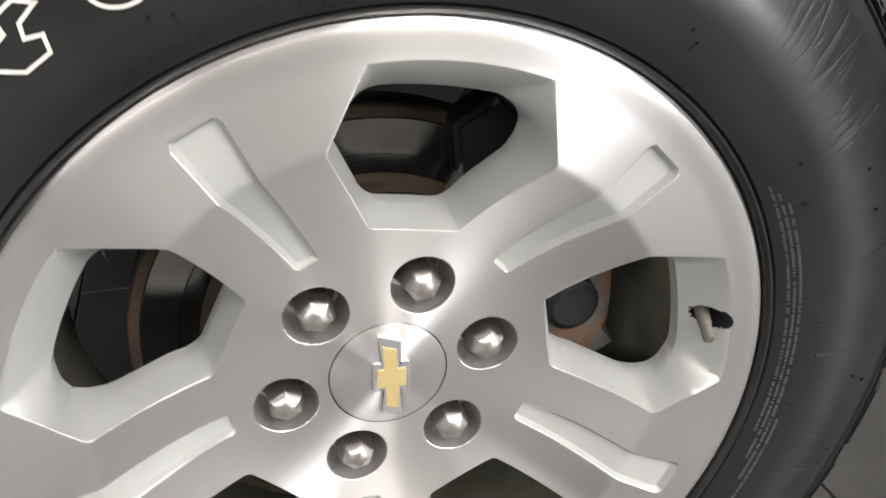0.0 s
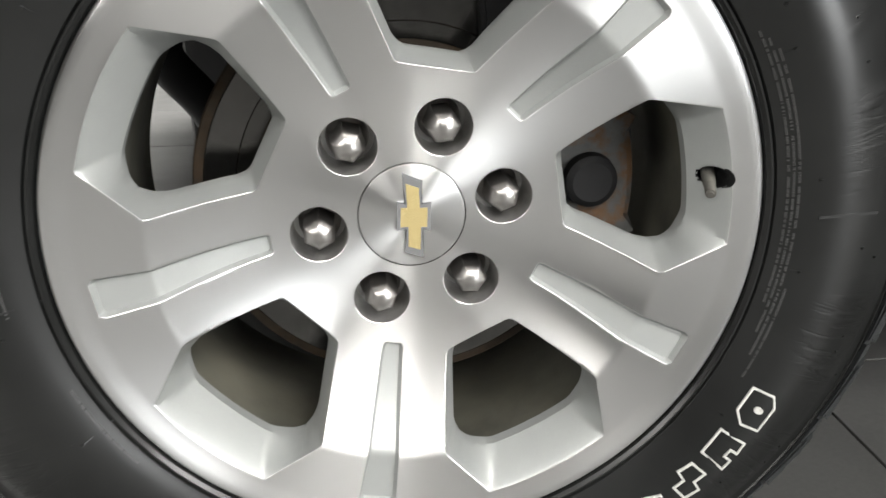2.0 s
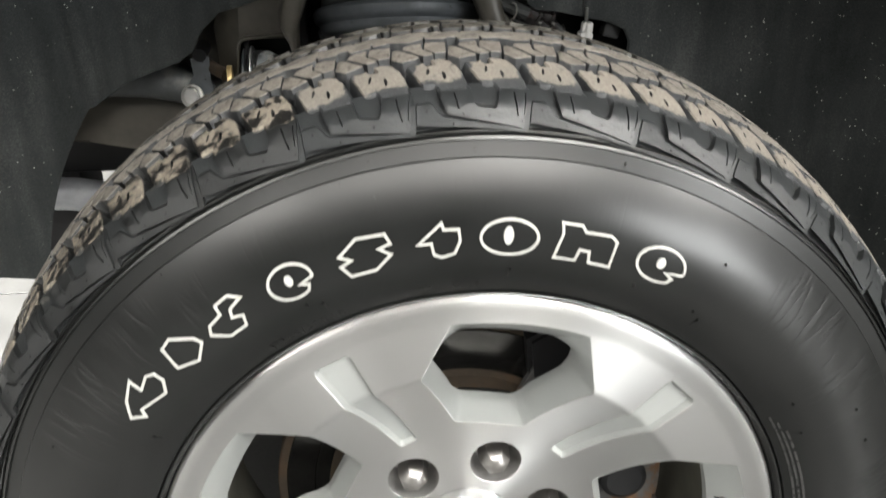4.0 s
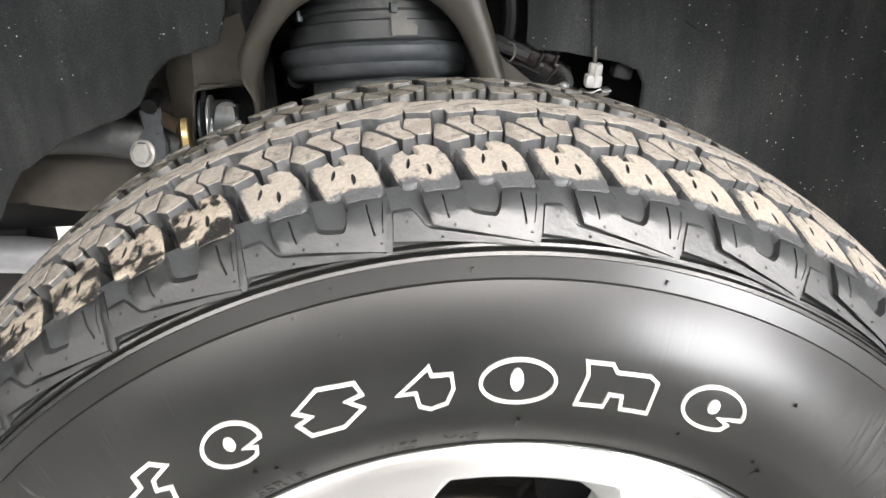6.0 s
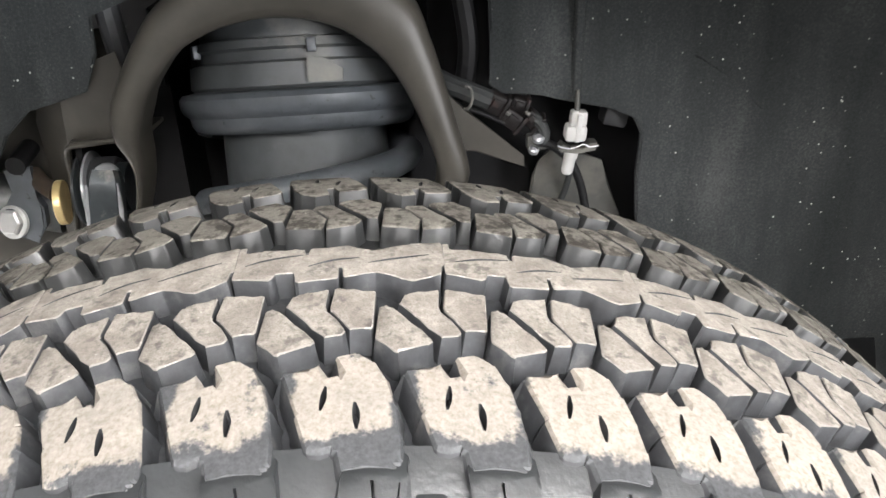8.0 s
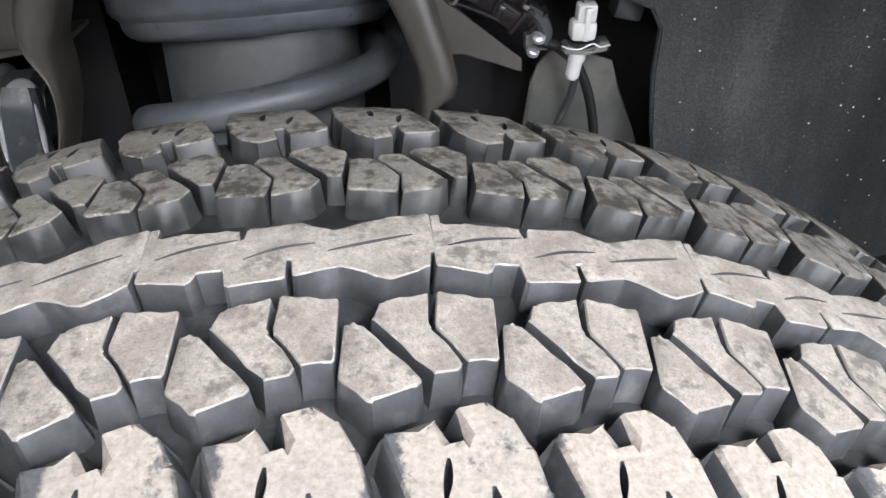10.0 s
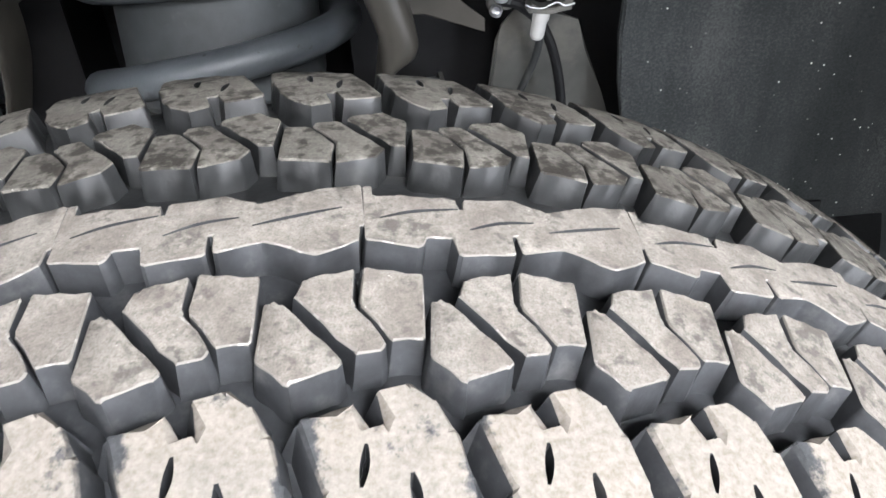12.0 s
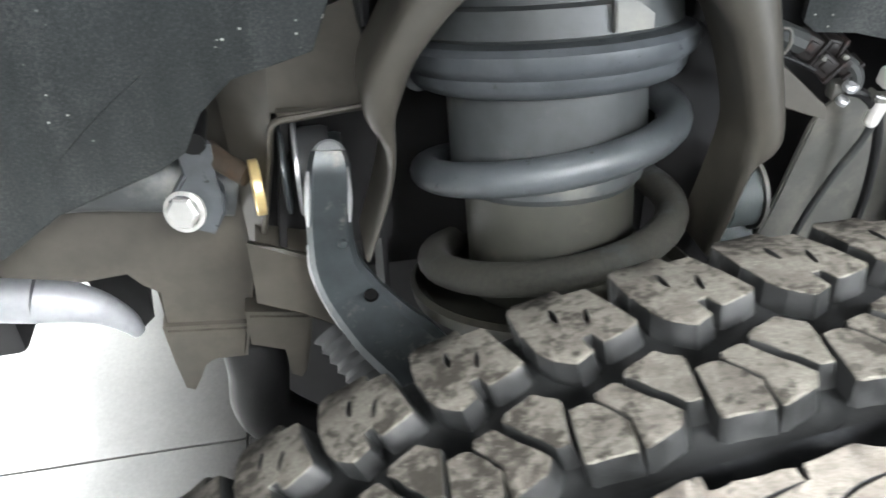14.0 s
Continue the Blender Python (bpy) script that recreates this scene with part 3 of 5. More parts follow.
    return bm


# ---- tyre: shape ----
SIDE_R = [0.2440, 0.2476, 0.2488, 0.2512, 0.2526, 0.2534, 0.2546, 0.2580, 0.262, 0.28, 0.29, 0.30, 0.31, 0.32, 0.33, 0.34, 0.3482, 0.3488, 0.355, 0.3585, 0.3595, 0.3612, 0.3617, 0.3630, 0.3635, 0.3646, 0.3651, 0.3685, 0.3696, 0.372, 0.380, 0.388]
SIDE_Y = [-0.0420, -0.0440, -0.0496, -0.0522, -0.0524, -0.0505, -0.0532, -0.0550, -0.0575, -0.0660, -0.0680, -0.0684, -0.0673, -0.0649, -0.0613, -0.0571, -0.0532, -0.0517, -0.0492, -0.0479, -0.0493, -0.0484, -0.0440, -0.0436, -0.0466, -0.0458, -0.0415, -0.0388, -0.0410, -0.0398, -0.0330, -0.0200]


def side_y(r):
    return float(np.interp(r, SIDE_R, SIDE_Y))


def top_r(y):
    return 0.4045 - 1.35 * (y - 0.085) ** 2 if y < 0.085 else 0.4045 - 0.70 * (y - 0.085) ** 2 - 4.0 * max(0.0, y - 0.150) ** 2


def squash(p):
    """Rest the tyre on the floor: nothing below it."""
    low = -HUB_Z + 0.002
    if p.z < low + 0.012:
        p = Vector((p.x, p.y, low + max(0.0, (p.z - low + 0.03) * 0.12)))
    return p


GROOVE_DEEP = 0.0105


def carcass():
    prof = list(zip(SIDE_R, SIDE_Y))
    for y in np.linspace(-0.012, 0.168, 13):
        prof.append((top_r(y) - GROOVE_DEEP, y))
    prof += [(0.375, 0.186), (0.35, 0.205), (0.31, 0.214), (0.27, 0.205), (0.245, 0.19)]
    n = 288
    bm = bmesh.new()
    rows = [[bm.verts.new(squash(polar(360 * i / n, r, y))) for i in range(n)] for r, y in prof]
    for j, (a, b) in enumerate(zip(rows, rows[1:])):
        for i in range(n):
            f = bm.faces.new((a[i], a[(i + 1) % n], b[(i + 1) % n], b[i]))
            # Inner groove floors get blacker rubber: the grooves' shade lies in the colour.
            f.material_index = 3 if j >= len(SIDE_R) - 1 and prof[j][1] > 0.080 else 1 if j >= len(SIDE_R) - 1 else 2 if prof[j][0] > 0.3650 else 0
    bmesh.ops.recalc_face_normals(bm, faces=bm.faces)
    return bm


def dense(loop, step=1.5):
    """A loop of (angle, depth) with long runs cut up, so that it follows the tread's curve."""
    out = []
    for (a, y), (b, z) in zip(loop, loop[1:] + loop[:1]):
        n = max(1, int(abs(b - a) / step))
        out += [(a + (b - a) * i / n, y + (z - y) * i / n) for i in range(n)]
    return out


def inset(loop, by, sx):
    """The loop moved inwards by that many metres; sx: metres to a degree."""
    P = [Vector((a * sx, y)) for a, y in loop]
    area = sum(p.x * q.y - q.x * p.y for p, q in zip(P, P[1:] + P[:1]))
    s = 1 if area > 0 else -1
    out = []
    for i, p in enumerate(P):
        d1, d2 = (p - P[i - 1]).normalized(), (P[(i + 1) % len(P)] - p).normalized()
        n1, n2 = Vector((-d1.y, d1.x)) * s, Vector((-d2.y, d2.x)) * s
        m = n1 + n2
        m = m.normalized() if m.length > 1e-6 else n1
        q = p + m * (by / max(0.5, m.dot(n1)))
        out.append((q.x / sx, q.y))
    return out


DEG = 0.402 * math.pi / 180


def tread_block(loop, slots=(), edge=0.0007, flare=0.0012, depth=GROOVE_DEEP, wear=0.0, seed=0, rough=0.00022):
    """One tread block: top face with its slots, softened edge, flanks down to the groove floor."""
    rnd = random.Random(seed)
    loop = [(a + rnd.uniform(-1, 1) * rough / DEG, y + rnd.uniform(-1, 1) * rough) for a, y in dense(round_corners(list(loop), 0.0009, DEG), 0.4)]
    bm = bmesh.new()
    inner = inset(loop, edge, DEG)
    chip = [rnd.uniform(0.25, 1.0) if rnd.random() > 0.1 else 1.9 for _ in loop]
    inner = [(a + (b - a) * c, y + (z - y) * c) for (a, y), (b, z), c in zip(loop, inner, chip)]

    def ring(lp, drop):
        return [bm.verts.new(polar(a, top_r(y) - drop, y)) for a, y in lp]

    top = ring(inner, wear)
    for v in top:
        v.co *= 1 + (rnd.uniform(-0.0006, 0.0003) if rough else 0.0)
    cuts = [ring(s, wear) for s in slots]
    edges = [bm.edges.new((lp[i], lp[(i + 1) % len(lp)])) for lp in (top, *cuts) for i in range(len(lp))]
    bmesh.ops.triangle_fill(bm, edges=edges, use_beauty=True)
    for f in bm.faces:
        f.material_index = 1
    low = ring(loop, edge * 1.1 + wear)
    foot = ring(inset(loop, -flare, DEG), depth + 0.001)
    for a, b, m in ((top, low, 2), (low, foot, 0)):
        for i in range(len(a)):
            k = (i + 1) % len(a)
            bm.faces.new((a[i], a[k], b[k], b[i])).material_index = m
    for c, s in zip(cuts, slots):
        deep = ring(inset(s, 0.0002, DEG), 0.005)
        for i in range(len(c)):
            k = (i + 1) % len(c)
            bm.faces.new((c[i], c[k], deep[k], deep[i])).material_index = 0
        bm.faces.new(deep)
    bmesh.ops.recalc_face_normals(bm, faces=bm.faces)
    return bm


def slot(a, y, b, z, w):
    """A narrow slot from (a, y) to (b, z)."""
    dx, dy = (b - a) * DEG, z - y
    n = math.hypot(dx, dy)
    ox, oy = -dy / n * w / 2 / DEG, dx / n * w / 2
    return [(a + ox, y + oy), (b + ox, z + oy), (b - ox, z - oy), (a - ox, y - oy)]


PITCH = 5.625
MID = 0.072


def turned_half(loop, c, mid=MID):
    """The loop turned half round: the tread's inner half mirrors the outer one."""
    return [(c - a, 2 * mid - y) for a, y in loop]


# outlines by (degrees, depth) of one pitch
SHOULDER = [(5.5, 0.0066), (7.30, 0.0108), (7.72, 0.0042), (8.26, 0.0054), (7.98, 0.0128), (9.0, 0.0160), (9.9, 0.0110), (10.45, 0.0040), (10.9, -0.0070), (11.05, -0.0180), (11.1, -0.0262), (10.85, -0.0292), (8.30, -0.0292), (8.02, -0.0225), (6.9, -0.0225), (6.33, -0.0088)]

KINK = [(5.8, 0.0462), (7.5, 0.0492), (7.42, 0.0375), (8.45, 0.0264), (8.40, 0.0242), (7.41, 0.0226), (5.4, 0.0400)]
PENT = [(7.75, 0.0494), (9.85, 0.0476), (9.75, 0.0268), (8.66, 0.0264), (7.58, 0.0374)]
WEDGE = [(10.10, 0.0386), (10.6, 0.0386), (12.65, 0.0208), (12.40, 0.0190), (10.9, 0.0150), (9.86, 0.0216)]
RIB = [(7.95, 0.0602), (10.0, 0.0572), (10.2, 0.0612), (11.2, 0.0616), (11.35, 0.0545), (13.52, 0.0562), (13.58, 0.0640), (13.72, 0.0640), (13.80, 0.0570), (15.55, 0.0602), (17.4, 0.0540), (19.0, 0.0600), (19.02, 0.0660), (19.2, 0.0660),
       (19.2, 0.0846), (18.9, 0.0850), (17.3, 0.0822), (15.2, 0.0765), (14.0, 0.0812), (11.85, 0.0790), (11.80, 0.0745), (11.66, 0.0745), (11.6, 0.0790), (9.2, 0.0800), (8.36, 0.0795), (8.3, 0.0850), (7.95, 0.0846)]


def bow_slot(pts, w, n=5):
    """A thin cut that follows a bowed line of (angle, depth) points."""
    P = [(p.x, p.y) for p in curve_pts([(a * DEG, y, 0) for a, y in pts], n)]
    left, right = [], []
    for i, (x, y) in enumerate(P):
        (ax, ay), (bx, by) = P[max(0, i - 1)], P[min(len(P) - 1, i + 1)]
        d = math.hypot(bx - ax, by - ay)
        k = w / 2 * (0.35 + 0.65 * math.sin(math.pi * i / (len(P) - 1)))
        left.append(((x - (by - ay) / d * k) / DEG, y + (bx - ax) / d * k))
        right.append(((x + (by - ay) / d * k) / DEG, y - (bx - ax) / d * k))
    return left + right[::-1]


SHOULDER_SLOTS = [bow_slot([(7.65, 0.0006), (7.58, -0.0040), (7.46, -0.0086)], 0.0021, 4), bow_slot([(8.97, -0.0058), (9.06, -0.0105), (9.07, -0.0156)], 0.0025, 4)]
RIB_SLOTS = [bow_slot([(8.5, 0.0690), (9.8, 0.0722), (11.6, 0.0742)], 0.0014), bow_slot([(11.9, 0.0652), (13.2, 0.0690), (14.6, 0.0706)], 0.0014),
             bow_slot([(15.1, 0.0668), (16.6, 0.0700), (18.4, 0.0738)], 0.0014)]

# sidewall pads by (degrees, radius), two pitches wide
PAD_LOW = [(5.75, 0.3692), (6.0, 0.3805), (7.3, 0.3806), (7.55, 0.3794), (8.25, 0.3736), (8.6, 0.3724), (12.0, 0.3688), (16.3, 0.3655), (16.35, 0.3640), (12.0, 0.3660)]
PAD_BAR = [(4.85, 0.3640), (5.55, 0.3640), (5.72, 0.3700), (5.85, 0.3800), (5.75, 0.3866), (5.15, 0.3866), (5.3, 0.3800), (4.9, 0.3690)]
PAD_HIGH = [(8.2, 0.3868), (8.45, 0.3815), (8.85, 0.3748), (12.0, 0.3706), (16.25, 0.3662), (16.7, 0.3780), (16.95, 0.3868), (14.1, 0.3868), (13.95, 0.3825), (13.72, 0.3782), (13.45, 0.3766), (12.3, 0.3776), (11.75, 0.3786), (11.55, 0.3800), (11.45, 0.3830), (11.35, 0.3868)]


def pad_y(r):
    """The smooth shoulder on which the pads stand."""
    return float(np.interp(r, [0.3600, 0.3650, 0.3700, 0.3800, 0.3880], [-0.0490, -0.0455, -0.0415, -0.0330, -0.0200]))


def round_corners(loop, by, sx):
    """Each corner of a loop of (degrees, metres) cut twice, at most that many metres from it; sx: metres to a degree."""
    P = [Vector((a * sx, y)) for a, y in loop]
    out = []
    for i, p in enumerate(P):
        for q in (P[i - 1], P[(i + 1) % len(P)]):
            d = q - p
            out.append(p + d * min(0.3, by / max(d.length, 1e-6)))
        m = (out[-1] + out[-2]) / 2
        out.insert(-1, m + (p - m) * 0.45)
    return [(p.x / sx, p.y) for p in out]


def slit(a, r, b, s, w):
    """A narrow cut from (a, r) to (b, s) on the sidewall, w degrees wide."""
    return [(a - w / 2, r), (b - w / 2, s), (b + w / 2, s), (a + w / 2, r)]


PAD_SLITS = [slit(10.0, 0.3770, 9.7, 0.3855, 0.13), slit(15.7, 0.3735, 15.4, 0.3855, 0.16), slit(16.3, 0.3740, 16.55, 0.3850, 0.08)]


def side_pad(loop, low, high, slits=()):
    """A raised pad on the sidewall's shoulder, prouder towards the tread: a sheet cut fine enough to follow the curve, with its flanks."""
    k = 0.375 * math.pi / 180
    bm = bmesh.new()
    edges = []
    for lp in (round_corners(loop, 0.0008, k), *slits):
        vs = [bm.verts.new((a * k, r, 0)) for a, r in lp]
        edges += [bm.edges.new((vs[i], vs[(i + 1) % len(vs)])) for i in range(len(vs))]
    bmesh.ops.triangle_fill(bm, edges=edges, use_beauty=True)
    for i in range(4, 18):
        bmesh.ops.bisect_plane(bm, geom=list(bm.verts) + list(bm.edges) + list(bm.faces), plane_co=(i * k, 0, 0), plane_no=(1, 0, 0))
    for r in (0.366, 0.3696, 0.372, 0.376, 0.380, 0.384):
        bmesh.ops.bisect_plane(bm, geom=list(bm.verts) + list(bm.edges) + list(bm.faces), plane_co=(0, r, 0), plane_no=(0, 1, 0))
    out = bmesh.ops.extrude_edge_only(bm, edges=[e for e in bm.edges if e.is_boundary])
    deep = {v for v in out["geom"] if isinstance(v, bmesh.types.BMVert)}
    for v in bm.verts:
        a, r = v.co.x / k, v.co.y
        rise = low + (high - low) * min(1.0, max(0.0, (r - 0.366) / 0.020))
        v.co = polar(a, r, pad_y(r) - rise + (rise + 0.004 if v in deep else 0.0))
    bmesh.ops.recalc_face_normals(bm, faces=bm.faces)
    if sum(f.normal.y * f.calc_area() for f in bm.faces) > 0:
        bmesh.ops.reverse_faces(bm, faces=bm.faces)
    return bm


def ring_shape(loop, width, rise=0.0011):
    """A raised outline on the sidewall, from a loop of (degrees, radius)."""
    deg = 0.300 * math.pi / 180
    inner = inset(loop, width, deg)
    verts, faces = [], []
    n = len(loop)
    for lp, up in ((loop, -0.001), (loop, rise), (inner, rise), (inner, -0.001)):
        verts += [polar(a, r, side_y(r) - up) for a, r in lp]
    for j in range(3):
        for i in range(n):
            k = (i + 1) % n
            faces.append((j * n + i, j * n + k, (j + 1) * n + k, (j + 1) * n + i))
    bm = mesh_bm(verts, faces)
    bmesh.ops.recalc_face_normals(bm, faces=bm.faces)
    return bm


def solid_shape(bm, loop, rise=0.0011):
    """A small raised solid patch added to bm."""
    vs = [bm.verts.new(polar(a, r, side_y(r) - rise)) for a, r in loop]
    lo = [bm.verts.new(polar(a, r, side_y(r) + 0.001)) for a, r in loop]
    bm.faces.new(vs)
    for i in range(len(vs)):
        k = (i + 1) % len(vs)
        bm.faces.new((vs[i], vs[k], lo[k], lo[i]))


def oval(a, r, wa, wr, n=28):
    return [(a + wa * math.cos(2 * math.pi * i / n), r + wr * math.sin(2 * math.pi * i / n)) for i in range(n)]


def fit_box(shape, a0, a1, r0, r1, lean=0.0):
    return [(a0 + u * (a1 - a0) + lean * (v - 0.5), r0 + v * (r1 - r0)) for u, v in shape]


def bent_text(body, size, theta, r, rise=0.0005):
    """Raised moulded characters that follow the sidewall; theta: the middle of the word."""
    data = bpy.data.curves.new("word", "FONT")
    data.body, data.size, data.align_x, data.align_y = body, size, "CENTER", "BOTTOM_BASELINE"
    data.resolution_u = 3
    ob = new("word", data)
    me = bpy.data.meshes.new_from_object(ob.evaluated_get(bpy.context.evaluated_depsgraph_get()))
    bpy.data.objects.remove(ob)
    bm = bmesh.new()
    bm.from_mesh(me)
    bpy.data.meshes.remove(me)
    top = list(bm.faces)
    ext = bmesh.ops.extrude_face_region(bm, geom=top)
    up = {v for v in ext["geom"] if isinstance(v, bmesh.types.BMVert)}
    for v in bm.verts:
        a, rr = theta + math.degrees(v.co.x / r), r + v.co.y
        v.co = polar(a, rr, side_y(rr) - (rise if v in up else -0.0006))
    bmesh.ops.recalc_face_normals(bm, faces=bm.faces)
    return bm


# ---- the room ----
def tile_floor():
    """Large floor tiles: those near the wheel one by one, the rest as one sheet to the walls."""
    ground = tagged(part("floor", box(pose(0, 0, -0.056), 22.2, 22.2, 0.1), M_GROUT), "grey tiled workshop floor with thin joints", "floor", kind="structure")
    return ground


floor = tile_floor()
# Unseen walls and ceiling close the room, dark to limit bounced light.
WALLS = [("wall_north", (0, 11.05, 1.7), (22, 0.1, 3.5)), ("wall_west", (-11.05, 0, 1.7), (0.1, 22, 3.5)), ("wall_east", (11.05, 0, 1.7), (0.1, 22, 3.5))]
for name, at, size in WALLS:
    tagged(part(name, box(pose(*at), *size), M_WALL), "plain dark grey painted wall", "wall", kind="structure")
tagged(part("ceiling", box(pose(0, 0, 3.5), 22, 22, 0.1), M_WALL), "plain dark grey ceiling", "ceiling", kind="structure")
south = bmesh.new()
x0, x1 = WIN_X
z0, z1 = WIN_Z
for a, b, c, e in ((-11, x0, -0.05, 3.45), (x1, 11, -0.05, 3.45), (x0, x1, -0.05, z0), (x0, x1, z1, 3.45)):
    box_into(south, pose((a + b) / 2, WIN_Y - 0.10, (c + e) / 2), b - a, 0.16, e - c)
tagged(part("wall_south", south, M_WALL), "plain dark grey painted wall with an assumed wide window", "wall", kind="structure")
# Unseen window, built to carry the daylight lamp.
shop_window = thing("assumed_window", "assumed wide shop window, unseen, with slim grey frames", "window", kind="structure")
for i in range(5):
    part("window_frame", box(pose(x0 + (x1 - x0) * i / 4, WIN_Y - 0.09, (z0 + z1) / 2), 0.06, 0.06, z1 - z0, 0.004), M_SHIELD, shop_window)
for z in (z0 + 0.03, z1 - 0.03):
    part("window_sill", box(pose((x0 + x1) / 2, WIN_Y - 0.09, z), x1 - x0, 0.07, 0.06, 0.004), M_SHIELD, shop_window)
# Housings for the added lamps; none of them comes into view.
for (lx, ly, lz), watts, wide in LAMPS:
    fixture = thing("added_ceiling_light", "added white rectangular ceiling light, unseen, switched on", "ceiling light", (lx, ly, lz + 0.15), "ceiling lights")
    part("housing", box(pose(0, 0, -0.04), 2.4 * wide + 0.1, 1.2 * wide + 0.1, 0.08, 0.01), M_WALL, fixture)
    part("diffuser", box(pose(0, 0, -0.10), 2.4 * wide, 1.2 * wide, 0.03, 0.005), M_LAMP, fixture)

# ---- the wheel ----
wheel = thing("wheel", "silver five-spoke alloy truck wheel with a dusty all-terrain tyre", "wheel")
HUB = pose(0, 0, HUB_Z)
rim = part("rim", rim_face(), [M_FACE, M_SILVER, M_POCKET, M_DARKPL_SHADE], wheel, "machined silver alloy rim with five split windows", 24, HUB)

barrel_profile = [(0.2475, -0.0440), (0.2440, -0.0360), (0.2300, -0.0300), (0.2160, -0.0100), (0.2120, 0.0200), (0.2140, 0.1400), (0.2250, 0.1700), (0.2450, 0.1850)]
part("barrel", turned(barrel_profile, 128, pose(0, 0, 0, -90)), M_BARREL, rim, "dull brown-grey inner barrel of the rim")
hub_back = turned([(0.0, 0.040), (0.112, 0.040), (0.118, 0.034)], 64, pose(0, 0, 0, -90))
part("hub_pad", hub_back, M_BODY, rim, "dark back of the hub")


def nut():
    """A closed hexagonal wheel nut with a chamfered, domed end."""
    bm = bmesh.new()
    prof = [(0.0000, -0.0112), (0.0020, -0.0111), (0.0046, -0.0105), (0.0072, -0.0094), (0.0096, -0.0078), (0.0114, -0.0058), (0.0124, -0.0036), (0.0130, 0.0000), (0.0134, 0.0220), (0.0160, 0.0250), (0.0165, 0.0330)]
    hexed = [0, 0, 0.25, 0.55, 0.8, 0.95, 1, 1, 1, 0, 0]
    rows = []
    for j, (r, y) in enumerate(prof):
        n = 36
        row = []
        for i in range(n):
            a = 2 * math.pi * i / n
            six = math.cos(math.pi / 6) / math.cos((a + math.pi / 6) % (math.pi / 3) - math.pi / 6)
            k = 1.0 + hexed[j] * (six - 1.0)
            row.append(bm.verts.new((r * k * math.cos(a), y, r * k * math.sin(a))))
        rows.append(row)
    for a, b in zip(rows, rows[1:]):
        for i in range(36):
            try:
                bm.faces.new((a[i], a[(i + 1) % 36], b[(i + 1) % 36], b[i]))
            except ValueError:
                pass
    bmesh.ops.remove_doubles(bm, verts=bm.verts, dist=1e-6)
    bmesh.ops.recalc_face_normals(bm, faces=bm.faces)
    return bm


nut_mesh = mesh_of("lug_nut", nut(), M_NUT, 24)
for i in range(6):
    a = radians(10 + 60 * i)
    ob = new("lug_nut", nut_mesh)
    ob.parent = rim
    ob.matrix_basis = pose(0.06985 * math.cos(a), 0.004, 0.06985 * math.sin(a), 0, 17 * i + 9, 0)
    ob["label"] = "dark chrome hexagonal lug nut in a round pocket"

cap_profile = [(0.0, -0.0022), (0.020, -0.0020), (0.036, -0.0012), (0.0395, -0.0003), (0.0400, 0.0008), (0.0400, 0.004), (0.0406, 0.004), (0.0407, 0.010)]
cap = part("center_cap", turned(cap_profile, 96, pose(0, 0, 0, -90)), M_FACE, rim, "brushed silver round centre cap")

# the emblem: a plain gold cross-shaped badge with a chrome border, standing on end
BADGE = [(-0.0075, 0.0325), (0.0060, 0.0275), (0.0072, 0.0108), (0.0128, 0.0108), (0.0128, -0.0098), (0.0085, -0.0098), (0.0085, -0.0310), (-0.0042, -0.0268), (-0.0048, -0.0098), (-0.0105, -0.0098), (-0.0105, 0.0108), (-0.0062, 0.0108)]
tilt_badge = radians(2)


def badge_place(front):
    def place(u, v, d):
        c, s = math.cos(tilt_badge), math.sin(tilt_badge)
        return Vector((u * c + v * s, front + d, v * c - u * s))
    return place


part("emblem_border", plate(BADGE, 0.003, badge_place(-0.0044), 0.0009), M_CHROME, rim, "chrome border of the badge")
SMALL = [(u, v * 0.88 - 0.0006) for u, v in inset(BADGE, 0.0021, 1.0)]
part("emblem", plate(SMALL, 0.002, badge_place(-0.0050), 0.0002), M_GOLD, rim, "gold cross-shaped badge")

va = radians(8.6)


def valve_hole():
    """The hole on the sloping window floor: a rolled edge and a bore, black for its shade."""
    bm = bmesh.new()
    out, side = Vector((math.cos(va), 0, math.sin(va))), Vector((-math.sin(va), 0, math.cos(va)))
    rows = []
    for rr, lift in ((0.0101, 0.0006), (0.0096, -0.0007), (0.0086, -0.0012), (0.0078, -0.0004), (0.0077, 0.0180), (0.0001, 0.0180)):
        row = []
        for i in range(40):
            t = 2 * math.pi * i / 40
            p = out * (0.2165 + rr * math.cos(t)) + side * (rr * math.sin(t))
            row.append(bm.verts.new((p.x, -0.0346 - 1.42 * rr * math.cos(t) + lift, p.z)))
        rows.append(row)
    for a, b in zip(rows, rows[1:]):
        for i in range(40):
            bm.faces.new((a[i], a[(i + 1) % 40], b[(i + 1) % 40], b[i]))
    bmesh.ops.recalc_face_normals(bm, faces=bm.faces)
    return bm


# Black edge and bore paint the hole's shade and cover its cut.
part("valve_hole", valve_hole(), M_DARKPL_SHADE, rim, "valve hole with its shade painted as a black lining", 40)
part("valve_stem", turned([(0.0, 0.0255), (0.0022, 0.0255), (0.0024, 0.0245), (0.0036, 0.0245), (0.0040, 0.0235), (0.0041, 0.0120), (0.0046, 0.0110), (0.0050, -0.006)], 24), M_VALVE, rim, "short grey metal valve stem", 28, Matrix.Translation((0.2165 * math.cos(va) - 0.001, -0.0275, 0.2165 * math.sin(va) - 0.001)) @ Vector((-0.008, -0.027, -0.0085)).to_track_quat("Z", "Y").to_matrix().to_4x4())

